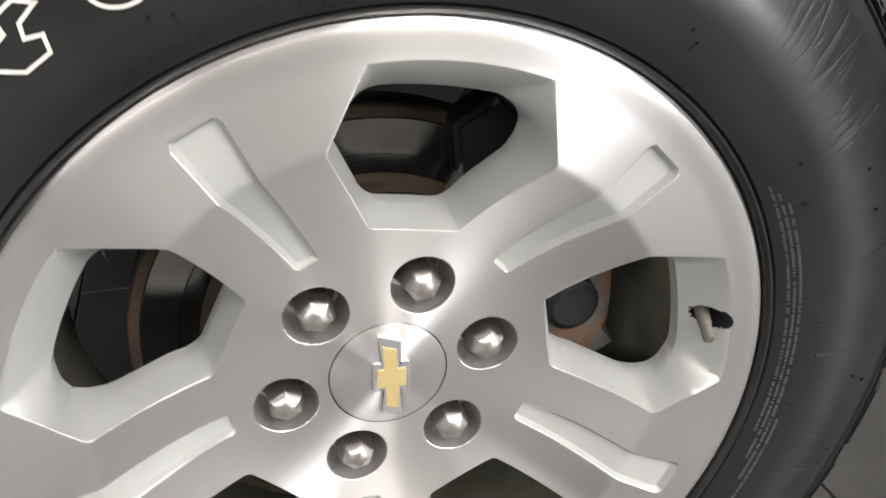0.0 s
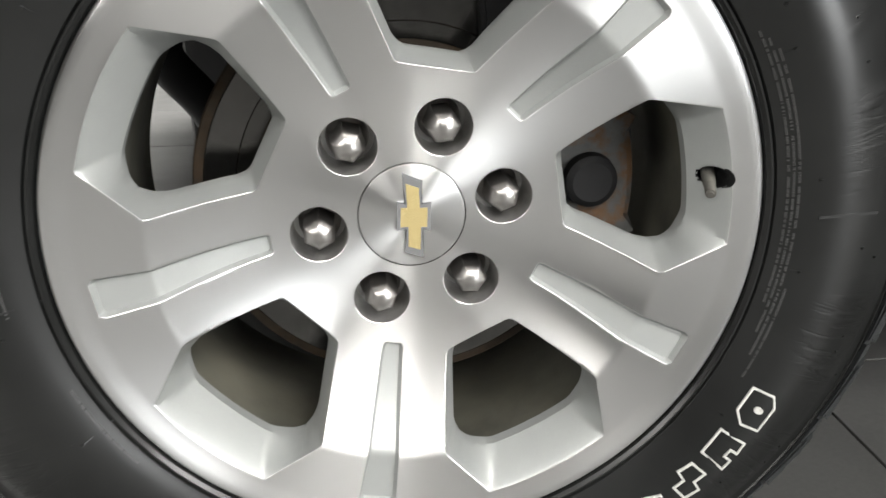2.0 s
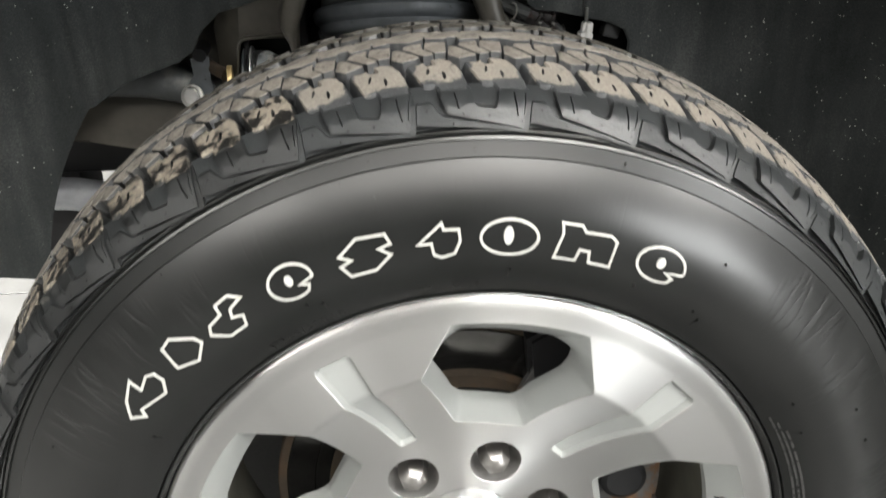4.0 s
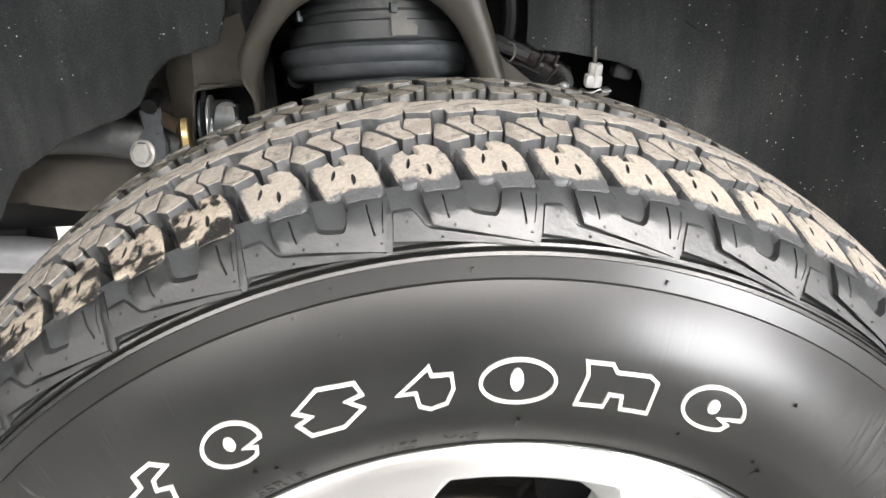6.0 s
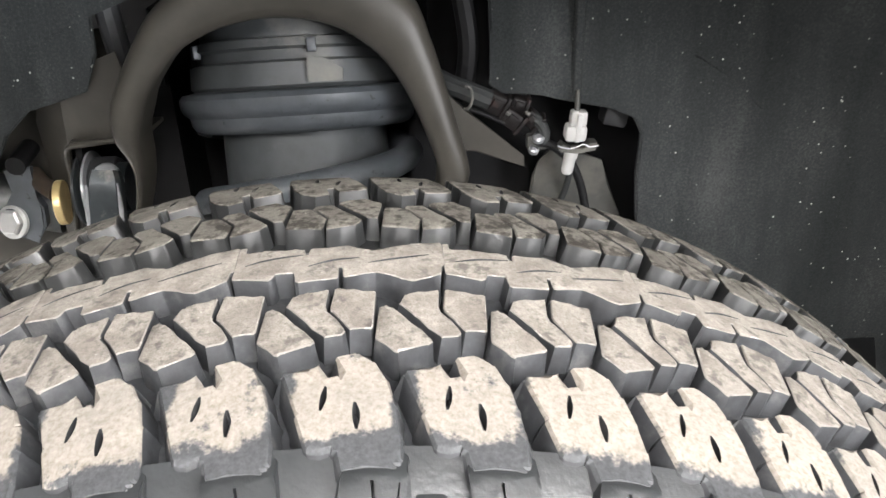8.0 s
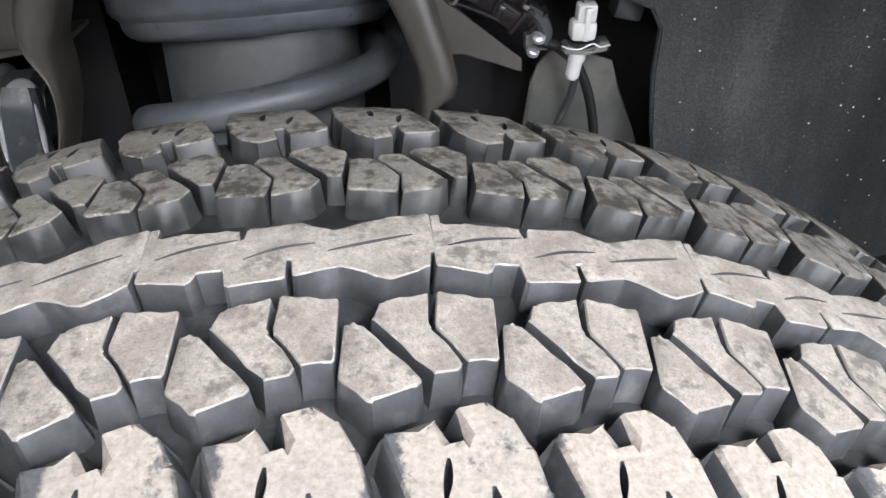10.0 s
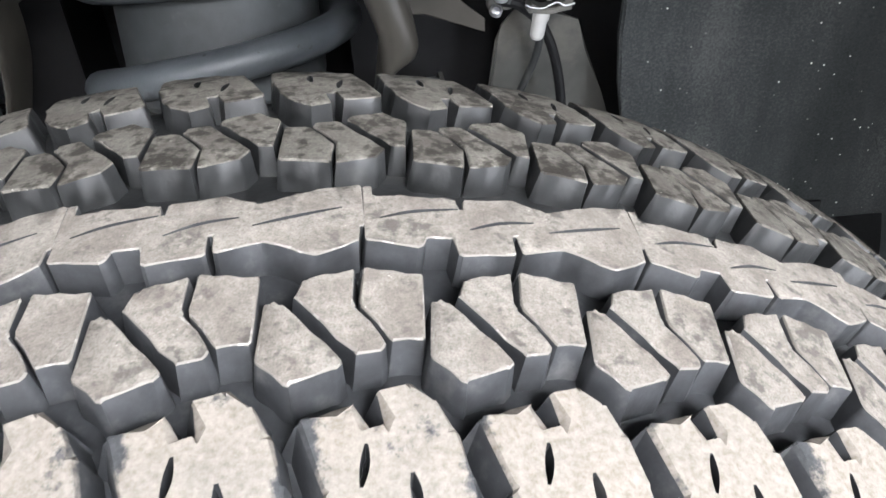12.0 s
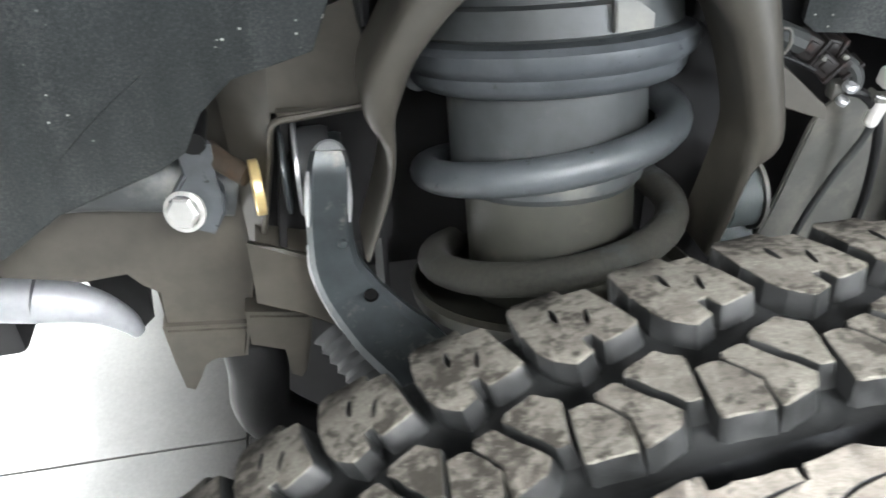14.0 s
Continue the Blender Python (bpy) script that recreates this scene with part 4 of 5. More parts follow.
M_PADRUB = simple("shoulder_rubber", (0.026, 0.028, 0.029), 0.40, 0.0, 90, 0.25, 0.4, (0.15, 0.137, 0.115), 34, (0.60, 0.80))
tyre = part("tyre", carcass(), [M_SIDE, M_TREAD, M_PADRUB, M_WETRUB_SHADE], wheel, "black all-terrain tyre with white outlined lettering and a dusty tread", 30, HUB)

# white outlined shapes on the upper sidewall, each standing in for one brand letter
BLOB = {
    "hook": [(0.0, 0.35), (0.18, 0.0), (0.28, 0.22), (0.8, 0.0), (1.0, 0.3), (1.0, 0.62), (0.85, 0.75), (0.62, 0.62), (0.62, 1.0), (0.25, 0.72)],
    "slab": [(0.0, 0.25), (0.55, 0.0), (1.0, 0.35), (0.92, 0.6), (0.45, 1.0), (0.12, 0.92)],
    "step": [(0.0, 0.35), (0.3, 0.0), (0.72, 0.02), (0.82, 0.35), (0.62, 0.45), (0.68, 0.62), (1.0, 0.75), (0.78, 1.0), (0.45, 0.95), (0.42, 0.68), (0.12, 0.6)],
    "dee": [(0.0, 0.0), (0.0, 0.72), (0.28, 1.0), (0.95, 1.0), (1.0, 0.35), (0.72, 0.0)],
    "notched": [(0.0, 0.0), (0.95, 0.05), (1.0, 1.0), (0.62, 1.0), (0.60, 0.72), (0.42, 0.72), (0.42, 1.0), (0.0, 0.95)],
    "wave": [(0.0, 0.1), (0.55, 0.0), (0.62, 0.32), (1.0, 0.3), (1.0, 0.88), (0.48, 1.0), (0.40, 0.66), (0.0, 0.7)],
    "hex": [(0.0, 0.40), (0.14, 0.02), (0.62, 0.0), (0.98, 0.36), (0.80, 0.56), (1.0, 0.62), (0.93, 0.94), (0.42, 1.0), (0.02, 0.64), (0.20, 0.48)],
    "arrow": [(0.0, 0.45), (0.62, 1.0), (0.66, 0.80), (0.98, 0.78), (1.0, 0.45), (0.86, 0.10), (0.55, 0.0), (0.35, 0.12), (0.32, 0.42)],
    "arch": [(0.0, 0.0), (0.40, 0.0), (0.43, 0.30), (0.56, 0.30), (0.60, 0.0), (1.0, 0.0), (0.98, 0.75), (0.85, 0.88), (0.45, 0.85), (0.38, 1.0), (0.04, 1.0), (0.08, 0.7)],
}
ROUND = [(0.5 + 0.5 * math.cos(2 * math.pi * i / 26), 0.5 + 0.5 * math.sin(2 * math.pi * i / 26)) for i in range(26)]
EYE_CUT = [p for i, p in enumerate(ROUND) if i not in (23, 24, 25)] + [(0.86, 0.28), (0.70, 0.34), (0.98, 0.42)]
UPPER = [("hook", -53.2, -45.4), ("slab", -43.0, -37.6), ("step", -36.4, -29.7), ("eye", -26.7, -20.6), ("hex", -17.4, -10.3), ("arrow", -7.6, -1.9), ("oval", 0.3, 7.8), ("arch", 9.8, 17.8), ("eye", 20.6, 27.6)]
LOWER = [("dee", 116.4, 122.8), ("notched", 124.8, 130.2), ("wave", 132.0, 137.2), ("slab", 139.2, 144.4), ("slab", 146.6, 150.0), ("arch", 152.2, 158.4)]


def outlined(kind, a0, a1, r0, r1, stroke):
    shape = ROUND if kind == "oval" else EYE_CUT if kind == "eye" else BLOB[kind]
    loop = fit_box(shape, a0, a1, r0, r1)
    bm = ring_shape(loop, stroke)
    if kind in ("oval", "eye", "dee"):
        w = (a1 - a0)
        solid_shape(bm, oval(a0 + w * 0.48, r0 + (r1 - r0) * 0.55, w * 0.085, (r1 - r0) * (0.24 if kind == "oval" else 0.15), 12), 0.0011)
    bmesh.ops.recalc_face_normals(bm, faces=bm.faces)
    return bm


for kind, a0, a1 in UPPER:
    part("letter_outline", outlined(kind, a0, a1, 0.2870, 0.3130, 0.0017), M_LETTER, tyre, "white raised outline on the sidewall, standing in for a letter")
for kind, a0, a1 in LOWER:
    part("letter_outline", outlined(kind, a0, a1, 0.2800, 0.3075, 0.0018), M_LETTER, tyre, "white raised outline on the sidewall, standing in for a letter")
for body, size, th, rr in (("P265/65R18", 0.0115, -26.0, 0.2555), ("112S", 0.0105, -8.6, 0.2560), ("M+S", 0.0105, -1.4, 0.2560)):
    part("moulded_text", bent_text(body, size, th, rr), M_SIDE, tyre, "moulded black size marking")


def rows_of_bars(spans):
    """Fine moulded print that is too small to read: rows of short bars."""
    rnd = random.Random(4)
    bm = bmesh.new()
    for a0, a1, r, h in spans:
        a = a0
        while a < a1:
            w = rnd.uniform(0.08, 0.2)
            if rnd.random() > 0.16:
                solid_shape(bm, [(a, r), (a + w, r), (a + w, r + h), (a, r + h)], 0.0005)
            a += w + 0.12
    bmesh.ops.recalc_face_normals(bm, faces=bm.faces)
    return bm


M_PRINT = simple("pale_print", (0.05, 0.05, 0.049), 0.4, 0.0, 300, 0.2, 0.1)
tagged(part("moulded_print", rows_of_bars([(58, 103, 0.2600, 0.0015), (60, 108, 0.2632, 0.0015), (62, 112, 0.2664, 0.0016), (100, 116, 0.2700, 0.0016), (-98, -74, 0.2720, 0.0016), (-96, -76, 0.2755, 0.0016), (-128, -112, 0.2600, 0.0016)]), M_PRINT, tyre, "rows of tiny moulded print"), kind="stuff")


def moulding_lines():
    """Hair-thin vent lines and small rubber nibs left by the mould."""
    bm = bmesh.new()
    for a in (-142, -120, -97, -71, -55, -21.5, 4.6, 34, 62.8, 96.8, 123, 150, 178):
        solid_shape(bm, [(a - 0.10, 0.2485), (a + 0.10, 0.2485), (a + 0.07, 0.2745), (a - 0.07, 0.2745)], 0.0008)
        solid_shape(bm, [(a - 0.16, 0.2745), (a + 0.16, 0.2745), (a + 0.16, 0.2760), (a - 0.16, 0.2760)], 0.0022)
    solid_shape(bm, [(87.9, 0.280), (88.3, 0.280), (88.1, 0.300), (88.4, 0.326), (88.0, 0.326), (87.7, 0.300)], 0.0011)
    rnd = random.Random(9)
    for _ in range(46):
        a, r = rnd.uniform(-150, 150), rnd.choice((0.279, 0.318, 0.333, 0.345, 0.353))
        w = 0.00055 / r * 57.3
        solid_shape(bm, [(a - w, r - 0.0006), (a + w, r - 0.0006), (a + w, r + 0.0012), (a - w, r + 0.0012)], rnd.uniform(0.0008, 0.0026))
    for k in range(-22, 22, 2):
        for a, r, low, high in ((6.9, 0.3765, 0.0022, 0.0034), (9.4, 0.3688, 0.0022, 0.0034), (10.4, 0.3742, 0.0036, 0.0078), (12.9, 0.3730, 0.0036, 0.0078), (16.1, 0.3700, 0.0036, 0.0078)):
            up = low + (high - low) * max(0.0, (r - 0.366) / 0.020) + side_y(r) - pad_y(r)
            w = 0.0007
            solid_shape(bm, [(a + PITCH * k + w / r * 57.3 * math.cos(q * math.pi / 3), r + w * math.sin(q * math.pi / 3)) for q in range(6)], up + 0.0004)
    bmesh.ops.recalc_face_normals(bm, faces=bm.faces)
    return bm


tagged(part("mould_flash", moulding_lines(), M_SIDE, tyre, "fine rubber nibs and vent lines"), kind="stuff")

# ---- suspension behind the wheel ----
spring = thing("coil_spring_strut", "dusty grey coil spring strut with a ribbed upper seat", "coil spring")
spring.matrix_world = pose(-0.034, 0.438, 0.692, -15.0) @ pose(0, 0, -0.69)
part("top_mount", turned([(0.0, 0.872), (0.050, 0.870), (0.064, 0.858), (0.071, 0.836), (0.075, 0.808), (0.077, 0.790)], 64), M_TUBE, spring, "smooth dark dome")
part("seat_collar", turned([(0.077, 0.790), (0.083, 0.789), (0.084, 0.783), (0.080, 0.781), (0.080, 0.774), (0.086, 0.772), (0.087, 0.756), (0.083, 0.753)], 64), M_TUBE, spring, "grooved grey collar")
part("seat_flange", turned([(0.083, 0.754), (0.094, 0.752), (0.097, 0.748), (0.0965, 0.741), (0.094, 0.737), (0.090, 0.734), (0.089, 0.728), (0.086, 0.724), (0.082, 0.722), (0.066, 0.721)], 72), M_SPRING, spring, "wide rubber-edged spring seat")
part("locating_tab", plate([(-0.012, 0.0), (0.012, 0.0), (0.013, 0.008), (0.002, 0.016), (-0.012, 0.018)], 0.006, lambda u, v, d: Vector((0.026 + u, -0.0885 + d + u * 0.2, 0.757 + v)), 0.001), M_SHIELD, spring, "small pale tab on the collar")
for turn in (-60, 12, 55):
    part("collar_notch", box(pose(0.084 * math.sin(radians(turn)), -0.084 * math.cos(radians(turn)), 0.783, 0, 0, turn), 0.007, 0.006, 0.010, 0.001), M_SPRING, spring)
part("upper_sleeve", turned([(0.066, 0.724), (0.066, 0.665), (0.063, 0.655), (0.058, 0.650)], 64), M_TUBE, spring)
part("lower_sleeve", turned([(0.058, 0.652), (0.057, 0.560), (0.052, 0.540), (0.048, 0.40)], 64), M_SLEEVE, spring, "olive-brown dusty lower sleeve")
helix = []
for i in range(150):
    a = (2.1 * i / 149 - 0.12) * 2 * math.pi
    helix.append((0.083 * math.cos(math.pi + a), 0.083 * math.sin(math.pi + a), 0.600 + 0.065 * a / (2 * math.pi)))
part("coil", pipe(helix, 0.0112, 14), M_COIL, spring, "thick grey coil of the spring")

part("lower_seat", turned([(0.050, 0.566), (0.088, 0.566), (0.099, 0.574), (0.101, 0.583), (0.097, 0.586), (0.090, 0.579), (0.052, 0.575)], 64), M_SLEEVE, spring, "dished dark lower spring seat")
ear = [(-0.1360 + 0.0150 * math.cos(i * math.pi / 9), 0.6320 + 0.0135 * math.sin(i * math.pi / 9)) for i in range(18)]
ear_hole = [(-0.1365 + 0.0068 * math.cos(i * math.pi / 6), 0.6330 + 0.0060 * math.sin(i * math.pi / 6)) for i in range(12)]
part("seat_ear", plate(ear, 0.007, lambda u, v, d: Vector((u, 0.418 + d, v)), 0.0012, [ear_hole]), M_SLEEVE, spring, "small pierced ear of the spring seat")
tower = thing("spring_tower", "brown-grey waxed steel frame bracket arching over the spring", "frame bracket")
OUT = [(-0.167, 0.656), (-0.153, 0.702), (-0.151, 0.728), (-0.160, 0.748), (-0.159, 0.770), (-0.149, 0.790), (-0.136, 0.812), (-0.115, 0.838), (-0.080, 0.857), (-0.030, 0.864), (0.020, 0.857), (0.056, 0.832), (0.069, 0.800), (0.077, 0.772), (0.085, 0.740), (0.092, 0.712), (0.090, 0.698), (0.075, 0.687), (0.066, 0.650), (0.058, 0.624)]
INN = [(-0.163, 0.658), (-0.148, 0.702), (-0.144, 0.726), (-0.143, 0.745), (-0.137, 0.762), (-0.130, 0.778), (-0.112, 0.800), (-0.096, 0.812), (-0.070, 0.822), (-0.035, 0.826), (0.000, 0.819), (0.026, 0.802), (0.042, 0.782), (0.052, 0.762), (0.061, 0.738), (0.068, 0.714), (0.069, 0.700), (0.067, 0.684), (0.060, 0.650), (0.053, 0.626)]


def smooth_loop(pts, n=4):
    return [(p.x, p.y) for p in curve_pts([(a, b, 0) for a, b in pts], n)]


def rolled_lip(outer, inner, y0, deep):
    """A rounded flange that runs between two rails and turns back behind them."""
    A, B = smooth_loop(outer), smooth_loop(inner)
    section = [(0.0, deep), (0.0, 0.010), (0.06, 0.004), (0.22, 0.0005), (0.5, -0.001), (0.78, 0.0005), (0.94, 0.004), (1.0, 0.010), (1.0, deep)]
    verts, faces = [], []
    n, k = len(A), len(section)
    for (ax, az), (bx, bz) in zip(A, B):
        verts += [(ax + (bx - ax) * t, y0 + d - 0.03 * (az - 0.75) ** 2, az + (bz - az) * t) for t, d in section]
    for i in range(n - 1):
        for j in range(k - 1):
            faces.append((i * k + j, i * k + j + 1, (i + 1) * k + j + 1, (i + 1) * k + j))
    bm = mesh_bm(verts, faces)
    bmesh.ops.recalc_face_normals(bm, faces=bm.faces)
    return bm


part("arch_lip", rolled_lip(OUT, INN, 0.356, 0.045), M_FRAME, tower, "rolled front lip of the arch", 50)
# Inner wall coloured near-black for the shade round the spring.
part("tower_back", plate([(-0.16, 0.50), (0.10, 0.50), (0.10, 0.88), (-0.16, 0.88)], 0.006, lambda u, v, d: Vector((u, 0.560 + d, v))), M_DARKPL_SHADE, tower, "inner wall of the tower, its shade painted black")

rail = thing("frame_rail", "brown-grey waxed steel frame rail with welded brackets", "frame rail")
part("rail_side", plate([(-0.62, 0.62), (-0.415, 0.603), (-0.36, 0.596), (-0.333, 0.593), (-0.322, 0.586), (-0.316, 0.574), (-0.312, 0.548), (-0.256, 0.540), (-0.232, 0.640), (-0.225, 0.70), (-0.215, 0.745), (-0.18, 0.80), (-0.30, 0.80), (-0.62, 0.74)], 0.012, lambda u, v, d: Vector((u, 0.460 + d + 0.2 * max(0.0, v - 0.66), v)), 0.003), M_FRAME, rail, "smooth side of the rail")
part("rail_tube", pipe(curve_pts([(-0.245, 0.458, 0.660), (-0.275, 0.456, 0.668), (-0.30, 0.454, 0.674), (-0.34, 0.450, 0.682), (-0.40, 0.446, 0.684), (-0.50, 0.44, 0.675)], 8), 0.022, 20), M_TUBE, rail, "rounded dark cross tube")
part("gusset", plate([(-0.212, 0.731), (-0.158, 0.737), (-0.152, 0.76), (-0.160, 0.80), (-0.182, 0.792), (-0.209, 0.775), (-0.232, 0.769), (-0.244, 0.741), (-0.244, 0.70), (-0.240, 0.62), (-0.233, 0.62), (-0.217, 0.696)], 0.004, lambda u, v, d: Vector((u, 0.402 + d + max(0.0, -u - 0.20) * 0.9, v)), 0.0012), M_FRAME, rail, "bent gusset plate")
# Cheek blackened to match the shade inside the pocket.
part("pocket_side", plate([(0.398, 0.628), (0.458, 0.628), (0.458, 0.735), (0.398, 0.730)], 0.005, lambda u, v, d: Vector((-0.221 + 0.14 * (v - 0.628) + d, u + 0.012, v)), 0.001), M_DARKPL_SHADE, rail, "cheek of the bushing pocket with shade in its colour")
part("pocket_top", plate([(-0.208, 0.405), (-0.155, 0.405), (-0.150, 0.458), (-0.208, 0.458)], 0.004, lambda u, v, d: Vector((u, v, 0.731 + d)), 0.001), M_FRAME, rail)
part("pocket_floor", plate([(-0.235, 0.642), (-0.202, 0.632), (-0.176, 0.636), (-0.182, 0.585), (-0.190, 0.573), (-0.212, 0.580), (-0.236, 0.600)], 0.03, lambda u, v, d: Vector((u, 0.404 + d, v)), 0.004), M_FRAME, rail, "rounded lower lip of the pocket")
# Flat black sheet gives the pocket its inner shade.
part("pocket_back", plate([(-0.235, 0.60), (-0.14, 0.60), (-0.14, 0.76), (-0.235, 0.76)], 0.004, lambda u, v, d: Vector((u, 0.459 + d, v))), M_DARKPL_SHADE, rail, "black sheet for the shaded inside of the pocket")
part("rail_foot", plate([(-0.318, 0.546), (-0.254, 0.539), (-0.258, 0.522), (-0.261, 0.507), (-0.286, 0.508), (-0.294, 0.503), (-0.300, 0.490), (-0.307, 0.478), (-0.313, 0.482), (-0.316, 0.511)], 0.03, lambda u, v, d: Vector((u, 0.452 + d, v)), 0.003), M_FRAME, rail, "notched lower bracket")
part("right_web", plate([(0.070, 0.768), (0.091, 0.748), (0.136, 0.707), (0.136, 0.700), (0.099, 0.713), (0.084, 0.716), (0.070, 0.72)], 0.004, lambda u, v, d: Vector((u, 0.390 + d, v)), 0.001), M_FRAME, rail, "small triangular web plate")
# Sheet coloured black in place of the rail's shaded hollow.
part("right_dark", plate([(0.05, 0.50), (0.155, 0.50), (0.150, 0.70), (0.05, 0.76)], 0.004, lambda u, v, d: Vector((u, 0.452 + d, v))), M_DARKPL_SHADE, rail, "black sheet for the shaded hollow of the rail")

part("rail_end", box(pose(-0.72, 0.68, 0.610), 0.64, 0.10, 0.205, 0.01), M_BODY, rail)
# Black plate painted in for the shade below the rail.
part("rail_hollow_shade", plate([(-0.4228, 0.4950), (-0.360, 0.4900), (-0.3653, 0.4432), (-0.3679, 0.4219), (-0.385, 0.4065), (-0.4025, 0.4282), (-0.4132, 0.4585)], 0.006, lambda u, v, d: Vector((u, 0.625 + d, v)), 0.001), M_DARKPL_SHADE, rail, "black sheet for the shade under the rail")
# Added dark box that blocks the view of bright floor past the rail.
part("floor_blocker", box(pose(-0.78, 0.69, 0.46), 0.56, 0.10, 0.16, 0.01), M_BODY, rail)

part("pocket_rim", pipe(curve_pts([(-0.233, 0.428, 0.622), (-0.224, 0.420, 0.665), (-0.217, 0.413, 0.700), (-0.2135, 0.408, 0.722), (-0.208, 0.402, 0.7315), (-0.195, 0.4005, 0.7335), (-0.175, 0.400, 0.7355), (-0.156, 0.400, 0.737)], 5), 0.0022, 8), M_FRAME, rail, "thin folded edge of the pocket")
# Added black sheets: shade beside the spring, bright floor hidden behind it.
part("shade_sheet", box(pose(0.072, 0.508, 0.67), 0.004, 0.100, 0.36), M_DARKPL_SHADE, rail, "added black sheet for the shade behind the spring")
part("shade_sheet", box(pose(-0.147, 0.514, 0.65), 0.004, 0.100, 0.34), M_DARKPL_SHADE, rail, "added black sheet hiding bright floor behind the pocket")

arm = thing("upper_control_arm", "dark steel suspension arm bolted through a bushing pocket, scuffed", "suspension arm")


def arm_leg(pts, half, thick=0.016):
    """A pressed arm leg: flattened bar along points, with half widths across x."""
    P = curve_pts(pts, 6)
    verts, faces = [], []
    n = len(P)
    for i, p in enumerate(P):
        t = i / (n - 1)
        w = float(np.interp(t, np.linspace(0, 1, len(half)), half))
        d = (P[min(i + 1, n - 1)] - P[max(i - 1, 0)]).normalized()
        s = Vector((1, 0, 0)) - d * d.x
        s.normalize()
        m = d.cross(s).normalized()
        for cs, cm in ((-1, 0.5), (-0.75, 1), (0.75, 1), (1, 0.5), (1, -0.5), (0.75, -1), (-0.75, -1), (-1, -0.5)):
            verts.append(p + s * w * cs + m * thick * 0.5 * cm)
    for i in range(n - 1):
        for k in range(8):
            faces.append((i * 8 + k, i * 8 + (k + 1) % 8, (i + 1) * 8 + (k + 1) % 8, (i + 1) * 8 + k))
    faces += [tuple(range(8)), tuple((n - 1) * 8 + k for k in reversed(range(8)))]
    bm = mesh_bm(verts, faces)
    bmesh.ops.recalc_face_normals(bm, faces=bm.faces)
    return bm


part("front_leg", arm_leg([(-0.181, 0.392, 0.715), (-0.1825, 0.386, 0.700), (-0.186, 0.383, 0.665), (-0.183, 0.380, 0.632), (-0.163, 0.371, 0.596), (-0.139, 0.360, 0.568), (-0.118, 0.338, 0.535), (-0.07, 0.30, 0.50)], [0.0100, 0.0125, 0.0130, 0.0135, 0.0145, 0.016, 0.019, 0.022, 0.024, 0.025, 0.025, 0.025, 0.024]), M_ARM, arm, "curved dark leg of the arm")
part("leg_cap", turned([(0.0, 0.0016), (0.0080, 0.0012), (0.0098, 0.0), (0.0104, -0.004)], 28, pose(-0.181, 0.3885, 0.7135, 40, 0, 0)), M_SCUFF, arm, "pale round end of the arm")
# Bright strips along the arm's edges paint its highlights.
part("leg_edge", pipe(curve_pts([(-0.1985, 0.382, 0.655), (-0.1985, 0.380, 0.632), (-0.1870, 0.374, 0.598), (-0.168, 0.366, 0.572), (-0.148, 0.358, 0.552)], 6), 0.0030, 8), M_SCUFF, arm, "bright edge strip of the arm, a highlight in colour")
for dx in (-0.0115, 0.0115):
    part("leg_edge", pipe(curve_pts([(-0.183 + dx, 0.3815, 0.708), (-0.1845 + dx * 1.05, 0.380, 0.690), (-0.186 + dx * 1.1, 0.378, 0.672)], 5), [0.0008 + 0.0016 * math.sin(math.pi * i / 10) for i in range(11)], 8), M_SCUFF, arm, "bright edge strip of the arm, a highlight in colour")
# No bore: a black disc paints the hole's shade.
part("arm_hole", turned([(0.0, 0.0), (0.004, 0.0), (0.0046, 0.002)], 18, look((-0.166, 0.359, 0.630), (-0.166, 0.059, 0.68)) @ pose(0, 0, -0.001, 180)), M_VOID, arm, "drain hole drawn as a shaded black disc")
part("rivet", turned([(0.0, 0.0022), (0.0022, 0.0018), (0.0034, 0.0)], 16, look((-0.179, 0.3700, 0.662), (-0.179, 0.07, 0.71)) @ pose(0, 0, 0, 180)), M_ARM, arm, "worn rivet")
part("rear_leg", arm_leg([(0.100, 0.428, 0.632), (0.100, 0.420, 0.618), (0.098, 0.398, 0.595), (0.08, 0.35, 0.575), (0.03, 0.30, 0.53), (-0.04, 0.30, 0.50)], [0.014, 0.014, 0.016, 0.018, 0.02]), M_ARM, arm)
for name, x0, r, w, mat, lab in (("bushing", -0.200, 0.025, 0.020, M_RUBBER, "black rubber bushing"), ("washer", -0.202, 0.030, 0.003, M_SCUFF, "thin bright washer"), ("washer", -0.210, 0.028, 0.003, M_ARM, "dark washer"), ("sleeve", -0.188, 0.020, 0.016, M_ARM, "")):
    part(name, turned([(0.0, 0), (r * 0.94, 0), (r, w * 0.2), (r, w * 0.8), (r * 0.94, w), (0.0, w)], 40, pose(x0, 0.415, 0.692, 0, 90, 0)), mat, arm, lab)
part("rear_bushing", turned([(0.0, 0), (0.022, 0.0), (0.024, 0.003), (0.024, 0.024), (0.021, 0.027), (0.0, 0.027)], 40, pose(0.085, 0.412, 0.634, 0, 90, 0)), M_BUSH, arm, "blue-grey rear bushing")
part("rear_washer", turned([(0.0, 0), (0.027, 0.0), (0.027, 0.003), (0.0, 0.003)], 40, pose(0.108, 0.412, 0.634, 0, 90, 0)), M_SHIELD, arm)
part("cam_washer", turned([(0.0, 0), (0.0170, 0), (0.0178, 0.0008), (0.0178, 0.0054), (0.0170, 0.0062), (0.0, 0.0062)], 40, pose(-0.230, 0.410, 0.684, 0, 90, 7)), M_GILT, arm, "yellow zinc-plated cam washer")
